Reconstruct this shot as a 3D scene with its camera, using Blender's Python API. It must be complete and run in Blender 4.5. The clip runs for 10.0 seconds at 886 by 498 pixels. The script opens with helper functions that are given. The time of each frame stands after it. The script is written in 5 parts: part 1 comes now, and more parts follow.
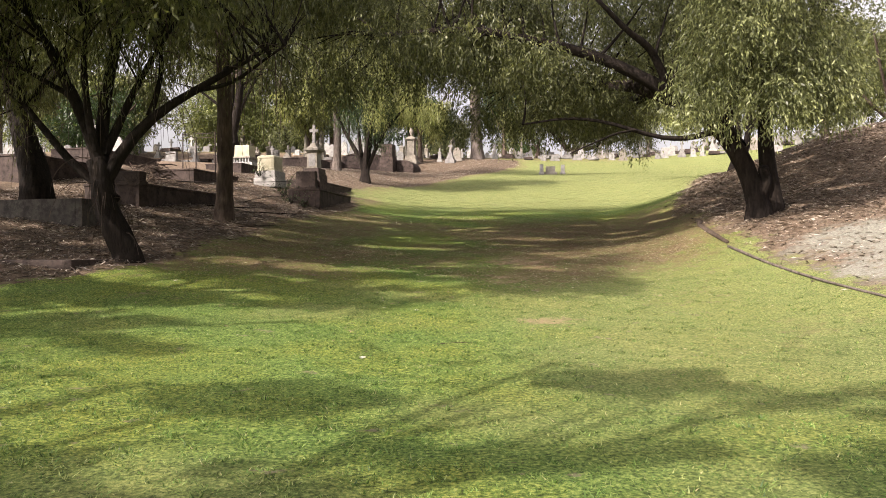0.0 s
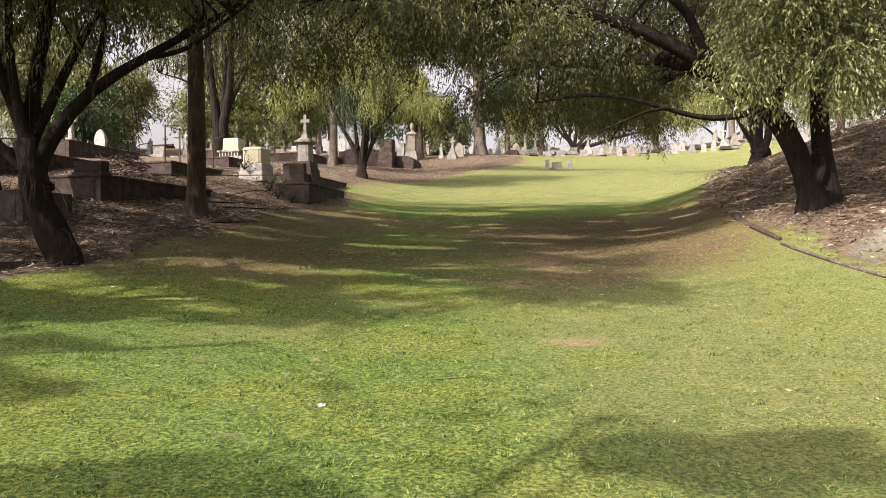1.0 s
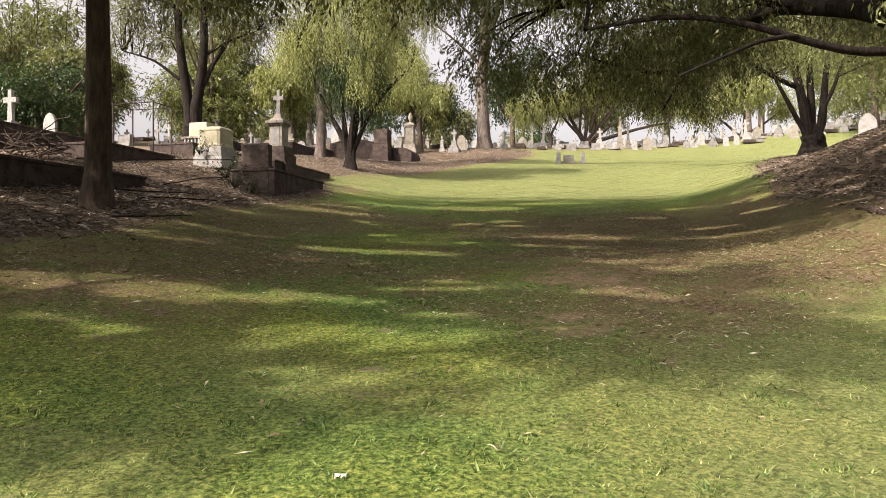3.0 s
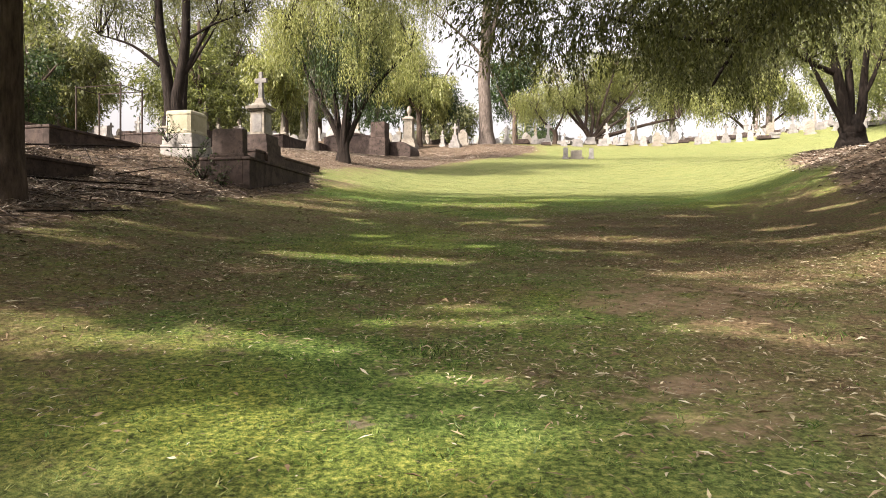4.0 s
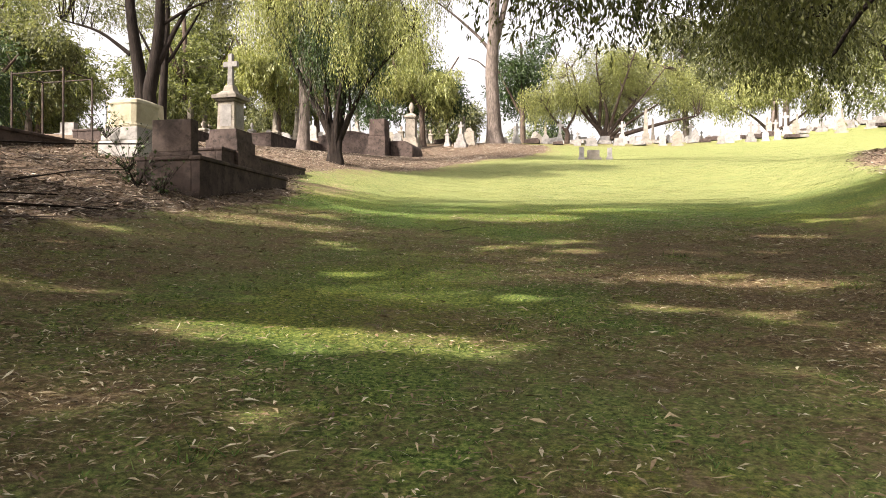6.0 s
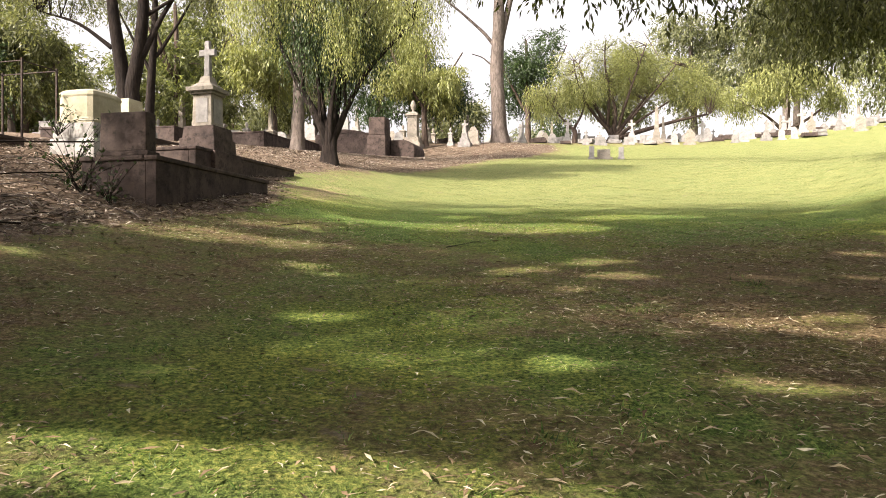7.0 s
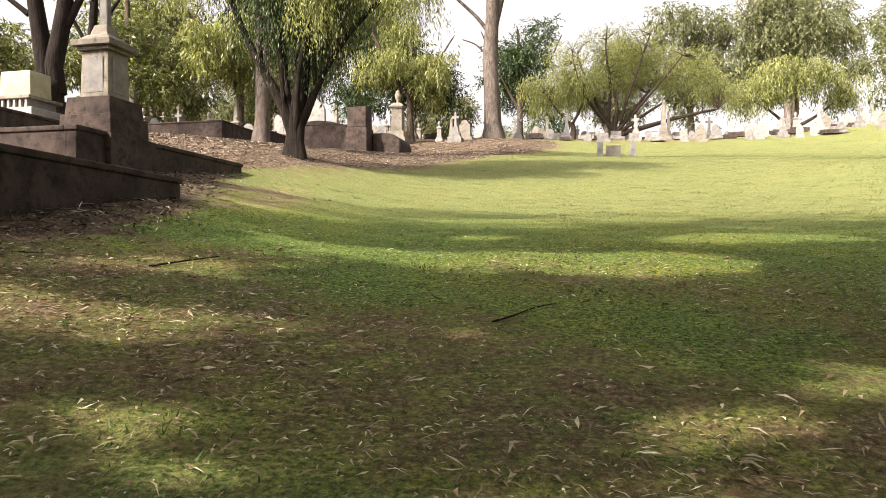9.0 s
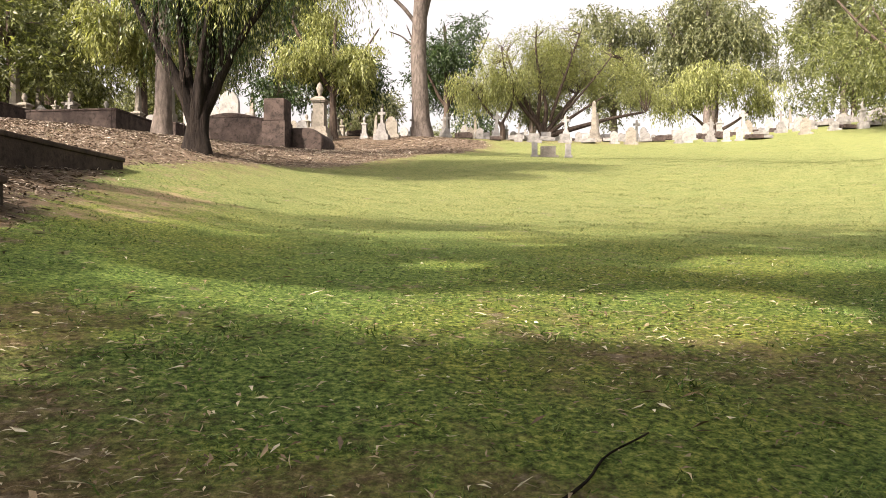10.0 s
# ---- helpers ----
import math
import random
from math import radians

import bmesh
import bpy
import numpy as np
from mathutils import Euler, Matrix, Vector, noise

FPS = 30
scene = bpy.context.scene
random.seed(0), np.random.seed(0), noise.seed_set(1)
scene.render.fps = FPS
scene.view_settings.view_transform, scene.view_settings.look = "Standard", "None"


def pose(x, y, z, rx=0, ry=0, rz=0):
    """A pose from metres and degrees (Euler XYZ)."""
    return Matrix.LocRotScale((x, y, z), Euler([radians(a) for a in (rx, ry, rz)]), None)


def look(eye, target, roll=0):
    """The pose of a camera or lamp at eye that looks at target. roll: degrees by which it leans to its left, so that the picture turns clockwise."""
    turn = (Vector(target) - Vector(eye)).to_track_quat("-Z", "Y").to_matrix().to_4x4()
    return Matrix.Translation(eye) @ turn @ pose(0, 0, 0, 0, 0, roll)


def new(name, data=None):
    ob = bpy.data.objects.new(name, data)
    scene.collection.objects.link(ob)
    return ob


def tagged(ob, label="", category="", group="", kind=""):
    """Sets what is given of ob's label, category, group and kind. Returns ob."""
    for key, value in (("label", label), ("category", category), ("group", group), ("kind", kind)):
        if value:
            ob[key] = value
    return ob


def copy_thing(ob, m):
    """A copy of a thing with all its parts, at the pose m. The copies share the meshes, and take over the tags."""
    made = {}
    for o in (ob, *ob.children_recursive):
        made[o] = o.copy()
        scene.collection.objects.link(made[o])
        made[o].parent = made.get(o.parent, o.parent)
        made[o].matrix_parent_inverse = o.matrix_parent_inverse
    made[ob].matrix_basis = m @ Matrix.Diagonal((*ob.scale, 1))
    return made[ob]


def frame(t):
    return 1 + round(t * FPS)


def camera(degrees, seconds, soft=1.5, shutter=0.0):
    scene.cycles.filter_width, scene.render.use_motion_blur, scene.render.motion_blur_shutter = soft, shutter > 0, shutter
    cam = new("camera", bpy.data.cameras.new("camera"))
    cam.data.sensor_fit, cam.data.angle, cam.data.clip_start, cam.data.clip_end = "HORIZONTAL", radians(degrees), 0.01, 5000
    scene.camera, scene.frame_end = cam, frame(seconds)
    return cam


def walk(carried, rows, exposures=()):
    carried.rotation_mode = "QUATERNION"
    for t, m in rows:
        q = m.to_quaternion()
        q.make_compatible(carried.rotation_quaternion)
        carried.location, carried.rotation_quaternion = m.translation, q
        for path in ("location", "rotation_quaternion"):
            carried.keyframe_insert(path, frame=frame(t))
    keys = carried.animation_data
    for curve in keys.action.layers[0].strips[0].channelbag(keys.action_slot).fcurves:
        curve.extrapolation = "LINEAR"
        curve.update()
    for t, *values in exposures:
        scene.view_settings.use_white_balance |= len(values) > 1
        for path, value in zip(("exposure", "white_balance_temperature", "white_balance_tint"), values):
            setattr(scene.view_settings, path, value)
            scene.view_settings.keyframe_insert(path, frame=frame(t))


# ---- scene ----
# seconds, eye, turn to the left, tilt up, lean
PATH = [
    (0, 0.004, 0.000, 1.098, -0.70, 0.22, -0.15),
    (0.5, 0.031, 1.010, 1.089, -0.58, 0.19, -0.27),
    (1, 0.075, 2.131, 1.094, -0.50, 0.17, -0.26),
    (1.5, 0.116, 3.183, 1.112, -0.45, 0.14, -0.25),
    (2, 0.159, 4.335, 1.155, -0.39, 0.16, -0.23),
    (2.5, 0.178, 5.422, 1.177, -0.36, 0.19, -0.22),
    (4, 0.054, 9.312, 1.284, -0.52, 0.09, 0.01),
    (4.5, 0.043, 10.193, 1.370, -0.49, 0.11, -0.00),
    (5, 0.003, 11.114, 1.482, -0.49, 0.13, 0.04),
    (5.5, -0.035, 12.045, 1.620, -0.41, 0.15, 0.05),
    (7, -0.046, 14.853, 1.985, -0.03, 0.17, -0.06),
    (7.5, -0.135, 16.004, 2.161, 0.02, 0.19, -0.02),
    (8, -0.228, 17.228, 2.307, -0.01, 0.18, 0.05),
    (8.5, -0.313, 18.337, 2.371, -0.44, 0.12, 0.03),
    (9, -0.396, 19.528, 2.448, -1.52, 0.12, 0.06),
    (9.5, -0.470, 20.649, 2.574, -3.29, 0.14, 0.01),
    (9.6, -0.483, 20.88, 2.60, -3.94, 0.13, 0.03),
    (9.7, -0.496, 21.115, 2.627, -4.45, 0.13, 0.05),
    (9.8, -0.51, 21.35, 2.654, -5.50, 0.12, 0.08),
    (9.9, -0.523, 21.58, 2.68, -6.42, 0.12, 0.11),
    (10, -0.536, 21.814, 2.707, -7.92, 0.11, 0.14),
]


def aim(x, y, z, yaw, pitch, roll):
    a, b = radians(yaw), radians(pitch)
    return look((x, y, z), (x - math.sin(a) * math.cos(b), y + math.cos(a) * math.cos(b), z + math.sin(b)), roll)


cam = camera(64.66, 10.0, soft=0.85)
walk(cam, [(row[0], aim(*row[1:])) for row in PATH], [(0.0, 1.01, 6800, 19), (2.5, 0.87, 6950, 18), (4.5, 1.41, 6950, 17), (5.5, 1.45, 6950, 17), (7.5, 1.34, 6950, 17), (10.0, 1.22, 7150, 17)])

# ---- sky and sun: clear afternoon, sun behind the walker's left shoulder ----
SUN_ELEVATION, SHADE_WAY = 38.0, (0.83, 0.56)
world = bpy.data.worlds.new("sky")
scene.world = world
world.use_nodes = True
wn = world.node_tree.nodes
sky = wn.new("ShaderNodeTexSky")
sky.sky_type, sky.sun_disc = "NISHITA", False
sky.sun_elevation = radians(SUN_ELEVATION)
sky.sun_rotation = math.atan2(-SHADE_WAY[0], -SHADE_WAY[1])
sky.air_density, sky.dust_density, sky.ozone_density = 1.0, 7.0, 0.4
haze = wn.new("ShaderNodeHueSaturation")  # thin high haze takes most of the blue out
haze.inputs["Saturation"].default_value, haze.inputs["Value"].default_value = 0.18, 1.15
world.node_tree.links.new(sky.outputs[0], haze.inputs["Color"])
world.node_tree.links.new(haze.outputs[0], wn["Background"].inputs[0])
wn["Background"].inputs[1].default_value = 0.15
lamp = bpy.data.lights.new("sun", "SUN")
lamp.energy, lamp.angle, lamp.color = 5.0, radians(0.8), (1.0, 0.94, 0.82)
sun = new("sun", lamp)
sun.matrix_world = look((-SHADE_WAY[0], -SHADE_WAY[1], math.tan(radians(SUN_ELEVATION)) * math.hypot(*SHADE_WAY)), (0, 0, 0))


# ---- materials ----
def material(name):
    m = bpy.data.materials.new(name)
    m.use_nodes = True
    t = m.node_tree
    return m, t, t.nodes["Principled BSDF"]


def add(t, kind, **inputs):
    n = t.nodes.new("ShaderNode" + kind)
    for key, value in inputs.items():
        n.inputs[key.replace("_", " ")].default_value = value
    return n


def noise_tex(t, scale, detail=4.0, rough=0.6, coords="Object"):
    c = t.nodes.new("ShaderNodeTexCoord")
    n = add(t, "TexNoise", Scale=scale, Detail=detail, Roughness=rough)
    t.links.new(c.outputs[coords], n.inputs["Vector"])
    return n.outputs["Fac"]


def ramp(t, fac, stops):
    r = t.nodes.new("ShaderNodeValToRGB")
    while len(r.color_ramp.elements) < len(stops):
        r.color_ramp.elements.new(0.5)
    for e, (at, colour) in zip(r.color_ramp.elements, stops):
        e.position, e.color = at, (*colour, 1)
    t.links.new(fac, r.inputs[0])
    return r.outputs[0]


def mix(t, fac, a, b, how="MIX"):
    n = t.nodes.new("ShaderNodeMix")
    n.data_type, n.blend_type = "RGBA", how
    for socket, value in ((n.inputs[0], fac), (n.inputs[6], a), (n.inputs[7], b)):
        if isinstance(value, bpy.types.NodeSocket):
            t.links.new(value, socket)
        else:
            socket.default_value = value if isinstance(value, (int, float)) else (*value, 1)
    return n.outputs[2]


def bump(t, bsdf, height, strength=0.4, distance=0.02):
    b = add(t, "Bump", Strength=strength, Distance=distance)
    t.links.new(height, b.inputs["Height"])
    t.links.new(b.outputs[0], bsdf.inputs["Normal"])


def attribute(t, name):
    a = t.nodes.new("ShaderNodeAttribute")
    a.attribute_name = name
    return a.outputs["Fac"]


def math_node(t, op, a, b=0.0):
    n = t.nodes.new("ShaderNodeMath")
    n.operation = op
    n.use_clamp = True
    for socket, value in zip(n.inputs, (a, b)):
        if isinstance(value, bpy.types.NodeSocket):
            t.links.new(value, socket)
        else:
            socket.default_value = value
    return n.outputs[0]


def stone_material(name, light, dark, stain, scale=3.0, stain_at=0.55, rough=0.9):
    """Weathered masonry: grain, broad stains and lichen blots, differing from piece to piece."""
    m, t, bsdf = material(name)
    broad, grain = noise_tex(t, scale, 6, 0.65), noise_tex(t, scale * 14, 4, 0.7)
    colour = ramp(t, broad, [(0.32, dark), (0.62, light)])
    blot = ramp(t, noise_tex(t, scale * 2.3, 8, 0.75), [(stain_at, (0, 0, 0)), (stain_at + 0.12, (1, 1, 1))])
    colour = mix(t, math_node(t, "MULTIPLY", blot, 0.75), colour, stain)
    colour = mix(t, 0.35, colour, ramp(t, grain, [(0.3, (0.45, 0.45, 0.45)), (0.7, (1.0, 1.0, 1.0))]), "MULTIPLY")
    info = t.nodes.new("ShaderNodeObjectInfo")
    colour = mix(t, 0.3, colour, ramp(t, info.outputs["Random"], [(0.0, (0.6, 0.6, 0.6)), (1.0, (1.0, 0.98, 0.94))]), "MULTIPLY")
    t.links.new(colour, bsdf.inputs["Base Color"])
    bsdf.inputs["Roughness"].default_value = rough
    bsdf.inputs["Specular IOR Level"].default_value = 0.22
    bump(t, bsdf, grain, 0.5, 0.012)
    return m


def leaf_material(name, low, high, through_share=0.45):
    m, t, bsdf = material(name)
    geo = t.nodes.new("ShaderNodeNewGeometry")
    broad = noise_tex(t, 0.5, 2)
    colour = ramp(t, geo.outputs["Random Per Island"], [(0.0, low), (0.75, high), (1.0, tuple(min(1, c * 1.5) for c in high))])
    colour = mix(t, 0.5, colour, ramp(t, broad, [(0.35, (0.62, 0.66, 0.6)), (0.65, (1, 1, 1))]), "MULTIPLY")
    t.links.new(colour, bsdf.inputs["Base Color"])
    bsdf.inputs["Roughness"].default_value = 0.42
    bsdf.inputs["Specular IOR Level"].default_value = 0.35
    glow = t.nodes.new("ShaderNodeBsdfTranslucent")
    t.links.new(mix(t, 1.0, colour, (1.0, 1.0, 0.55), "MULTIPLY"), glow.inputs[0])
    both = t.nodes.new("ShaderNodeMixShader")
    both.inputs[0].default_value = through_share
    t.links.new(bsdf.outputs[0], both.inputs[1])
    t.links.new(glow.outputs[0], both.inputs[2])
    t.links.new(both.outputs[0], t.nodes["Material Output"].inputs[0])
    return m


def bark_material(name, light, dark, stretch=5.0, strength=0.8):
    m, t, bsdf = material(name)
    c = t.nodes.new("ShaderNodeTexCoord")
    s = t.nodes.new("ShaderNodeMapping")
    s.inputs["Scale"].default_value = (stretch, stretch, 1.0)
    t.links.new(c.outputs["Object"], s.inputs[0])
    n = add(t, "TexNoise", Scale=2.6, Detail=7, Roughness=0.7)
    t.links.new(s.outputs[0], n.inputs["Vector"])
    colour = ramp(t, n.outputs["Fac"], [(0.33, dark), (0.66, light)])
    colour = mix(t, 0.5, colour, ramp(t, noise_tex(t, 1.4, 3), [(0.35, (0.5, 0.48, 0.46)), (0.65, (1, 1, 1))]), "MULTIPLY")
    t.links.new(colour, bsdf.inputs["Base Color"])
    bsdf.inputs["Roughness"].default_value = 0.92
    bsdf.inputs["Specular IOR Level"].default_value = 0.12
    bump(t, bsdf, n.outputs["Fac"], strength, 0.09)
    return m


def island_material(name, stops, rough=0.8, through_share=0.0, blotch=0.6, patch=0.0, gloss=0.25):
    m, t, bsdf = material(name)
    geo = t.nodes.new("ShaderNodeNewGeometry")
    colour = ramp(t, geo.outputs["Random Per Island"], stops)
    colour = mix(t, blotch, colour, ramp(t, noise_tex(t, 15, 4, 0.75), [(0.38, (0.3, 0.32, 0.3)), (0.6, (1, 1, 1))]), "MULTIPLY")
    if patch:
        colour = mix(t, patch, colour, ramp(t, noise_tex(t, 6.0, 3, 0.6), [(0.38, (0.5, 0.62, 0.4)), (0.62, (1.25, 1.15, 1.1))]), "MULTIPLY")
    t.links.new(colour, bsdf.inputs["Base Color"])
    bsdf.inputs["Roughness"].default_value = rough
    bsdf.inputs["Specular IOR Level"].default_value = gloss
    if through_share:
        glow = t.nodes.new("ShaderNodeBsdfTranslucent")
        t.links.new(colour, glow.inputs[0])
        both = t.nodes.new("ShaderNodeMixShader")
        both.inputs[0].default_value = through_share
        t.links.new(bsdf.outputs[0], both.inputs[1])
        t.links.new(glow.outputs[0], both.inputs[2])
        t.links.new(both.outputs[0], t.nodes["Material Output"].inputs[0])
    return m


def ground_material():
    """Mown lawn, thin dry grass over brown soil, bare tan earth and leaf mulch, by where each lies."""
    m, t, bsdf = material("lawn_and_mulch")
    fine, mid, broad = noise_tex(t, 34, 5, 0.75), noise_tex(t, 5.0, 5, 0.65), noise_tex(t, 0.55, 4, 0.6)
    # dark stops stand in for shadow between the grass clumps
    green = ramp(t, fine, [(0.37, (0.026, 0.044, 0.012)), (0.5, (0.105, 0.176, 0.038)), (0.64, (0.29, 0.35, 0.10))])
    green = mix(t, ramp(t, broad, [(0.42, (0, 0, 0)), (0.62, (1, 1, 1))]), green, mix(t, 1.0, green, (1.35, 1.08, 0.9), "MULTIPLY"))
    green = mix(t, 0.55, green, ramp(t, noise_tex(t, 9, 4, 0.7), [(0.35, (0.45, 0.5, 0.45)), (0.62, (1.0, 1.0, 1.0))]), "MULTIPLY")
    # pale tone: sunlight on the open lawn put into its colour, also parched grass
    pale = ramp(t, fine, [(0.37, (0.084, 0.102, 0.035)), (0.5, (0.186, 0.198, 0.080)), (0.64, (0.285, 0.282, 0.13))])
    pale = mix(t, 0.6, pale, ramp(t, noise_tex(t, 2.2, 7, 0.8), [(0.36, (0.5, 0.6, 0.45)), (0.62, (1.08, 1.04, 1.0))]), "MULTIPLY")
    green = mix(t, attribute(t, "lit_or_dry"), green, pale)
    thin = ramp(t, noise_tex(t, 26, 6, 0.85), [(0.34, (0.034, 0.023, 0.013)), (0.5, (0.13, 0.092, 0.05)), (0.68, (0.36, 0.28, 0.16))])
    earth = ramp(t, noise_tex(t, 18, 6, 0.7), [(0.3, (0.19, 0.13, 0.08)), (0.7, (0.38, 0.28, 0.18))])
    mulch = ramp(t, noise_tex(t, 22, 7, 0.85), [(0.3, (0.04, 0.03, 0.023)), (0.5, (0.155, 0.112, 0.08)), (0.72, (0.38, 0.31, 0.235))])
    mulch = mix(t, ramp(t, mid, [(0.4, (0, 0, 0)), (0.65, (0.7, 0.7, 0.7))]), mulch, (0.055, 0.036, 0.022))
    patchy = math_node(t, "ADD", math_node(t, "MULTIPLY", mid, 0.55), math_node(t, "MULTIPLY", noise_tex(t, 1.6, 5, 0.7), 0.55))

    def add_up(value):
        n = t.nodes.new("ShaderNodeMath")
        n.operation = "ADD"
        t.links.new(value, n.inputs[0])
        n.inputs[1].default_value = -1.76
        return n.outputs[0]

    def edge(name, sharp=3.0):
        a = t.nodes.new("ShaderNodeMath")
        a.operation = "MULTIPLY_ADD"
        t.links.new(patchy, a.inputs[0])
        a.inputs[1].default_value = 3.2
        t.links.new(add_up(attribute(t, name)), a.inputs[2])
        a = a.outputs[0]
        return math_node(t, "MULTIPLY", math_node(t, "SUBTRACT", a, 0.33), sharp)

    colour = mix(t, edge("thin", 1.3), green, thin)
    colour = mix(t, edge("mulch"), colour, mulch)
    colour = mix(t, edge("bare", 1.6), colour, earth)
    gravel = ramp(t, noise_tex(t, 26, 6, 0.8), [(0.3, (0.085, 0.08, 0.062)), (0.52, (0.215, 0.21, 0.175)), (0.72, (0.38, 0.37, 0.325))])
    colour = mix(t, edge("gravel", 1.6), colour, gravel)
    t.links.new(colour, bsdf.inputs["Base Color"])
    bsdf.inputs["Roughness"].default_value = 0.95
    bsdf.inputs["Specular IOR Level"].default_value = 0.15
    bump(t, bsdf, fine, 0.9, 0.045)
    return m


GROUND = ground_material()
BLADE = island_material("grass_blade", [(0.0, (0.036, 0.070, 0.015)), (0.45, (0.112, 0.225, 0.042)), (0.85, (0.285, 0.405, 0.12)), (0.97, (0.38, 0.42, 0.18)), (1.0, (0.52, 0.46, 0.26))], 0.45, 0.35, 0.85, 0.7, 0.35)
# paler copy of the blade colour, standing in for sunlight on open grass
BLADE_LIT = island_material("lit_grass_blade", [(0.0, (0.106, 0.136, 0.05)), (0.5, (0.16, 0.184, 0.075)), (0.85, (0.212, 0.23, 0.10)), (1.0, (0.32, 0.30, 0.17))], 0.7, 0.45, 0.45, 0.5)
BLADE_DRY = island_material("parched_grass_blade", [(0.0, (0.145, 0.19, 0.055)), (0.5, (0.295, 0.35, 0.115)), (0.85, (0.43, 0.46, 0.19)), (1.0, (0.58, 0.53, 0.31))], 0.55, 0.35, 0.75, 0.4, 0.3)
DRY_LEAF = island_material("dry_leaf", [(0.0, (0.12, 0.075, 0.045)), (0.45, (0.27, 0.19, 0.115)), (0.8, (0.46, 0.39, 0.25)), (1.0, (0.68, 0.63, 0.48))], 0.6)
MULCH_BIT = island_material("mulch_bit", [(0.0, (0.045, 0.033, 0.026)), (0.45, (0.17, 0.13, 0.10)), (0.8, (0.42, 0.35, 0.285)), (1.0, (0.66, 0.60, 0.52))], 0.85)
BARK_DARK = bark_material("dark_furrowed_bark", (0.030, 0.023, 0.019), (0.007, 0.0055, 0.005))
BARK_BROWN = bark_material("brown_bark", (0.125, 0.094, 0.076), (0.036, 0.027, 0.022))
BARK_PALE = bark_material("smooth_pale_bark", (0.165, 0.138, 0.122), (0.05, 0.041, 0.036), 3.5, 0.5)
LEAF_OLIVE = leaf_material("olive_leaf", (0.05, 0.06, 0.028), (0.165, 0.176, 0.082), 0.54)
LEAF_WILLOW = leaf_material("willowy_yellow_green_leaf", (0.12, 0.135, 0.045), (0.325, 0.345, 0.145), 0.5)
LEAF_BRIGHT = leaf_material("fresh_green_leaf", (0.05, 0.065, 0.022), (0.185, 0.205, 0.08), 0.45)
# lighter copy of the olive leaf, sunlight put into its colour
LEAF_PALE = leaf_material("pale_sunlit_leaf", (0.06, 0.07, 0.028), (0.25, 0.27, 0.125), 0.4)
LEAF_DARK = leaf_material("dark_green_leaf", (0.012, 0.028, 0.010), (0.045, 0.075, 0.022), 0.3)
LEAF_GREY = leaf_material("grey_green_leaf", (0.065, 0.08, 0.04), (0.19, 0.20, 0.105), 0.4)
STONE_DARK = stone_material("dark_weathered_sandstone", (0.085, 0.062, 0.054), (0.028, 0.021, 0.019), (0.012, 0.010, 0.009), 2.5, 0.5)
STONE_SAND = stone_material("buff_sandstone", (0.275, 0.25, 0.212), (0.14, 0.125, 0.105), (0.055, 0.049, 0.042), 2.5, 0.54)
STONE_WHITE = stone_material("weathered_white_marble", (0.35, 0.34, 0.325), (0.18, 0.172, 0.164), (0.085, 0.08, 0.073), 3.0, 0.56, 0.6)
STONE_GREY = stone_material("grey_granite", (0.25, 0.24, 0.23), (0.12, 0.115, 0.11), (0.055, 0.05, 0.048), 3.5, 0.62, 0.7)
STONE_YELLOW = stone_material("yellow_lichened_render", (0.43, 0.405, 0.31), (0.30, 0.275, 0.19), (0.07, 0.06, 0.045), 2.2, 0.6)
STONE_CONC = stone_material("stained_grey_concrete", (0.11, 0.10, 0.09), (0.035, 0.031, 0.029), (0.02, 0.018, 0.017), 1.6, 0.46)
IRON = stone_material("rusted_iron", (0.06, 0.045, 0.04), (0.025, 0.02, 0.018), (0.12, 0.06, 0.03), 6.0)


# ---- building blocks ----
def part(name, bm, mat, parent, label="", smooth=False):
    me = bpy.data.meshes.new(name)
    bm.to_mesh(me)
    bm.free()
    return part_mesh(name, me, mat, parent, label, smooth)


def part_mesh(name, me, mat, parent, label="", smooth=False):
    if not me.materials:
        me.materials.append(mat)
    if smooth:
        me.polygons.foreach_set("use_smooth", [True] * len(me.polygons))
    ob = new(name, me)
    ob.parent = parent
    return tagged(ob, label)


def mesh_of(name, verts, faces, mat, smooth=False):
    """A mesh from arrays: verts (n, 3), faces (m, 3 or 4)."""
    me = bpy.data.meshes.new(name)
    verts, faces = np.asarray(verts, np.float32), np.asarray(faces, np.int32)
    k = faces.shape[1]
    me.vertices.add(len(verts))
    me.vertices.foreach_set("co", verts.ravel())
    me.loops.add(faces.size)
    me.loops.foreach_set("vertex_index", faces.ravel())
    me.polygons.add(len(faces))
    me.polygons.foreach_set("loop_start", np.arange(0, faces.size, k, dtype=np.int32))
    me.polygons.foreach_set("loop_total", np.full(len(faces), k, np.int32))
    if smooth:
        me.polygons.foreach_set("use_smooth", np.ones(len(faces), bool))
    me.materials.append(mat)
    me.update(calc_edges=True)
    return me


def thing(name, m, label, category, group="", kind=""):
    ob = new(name)
    ob.empty_display_size = 0.2
    ob.matrix_basis = m
    return tagged(ob, label, category, group, kind)


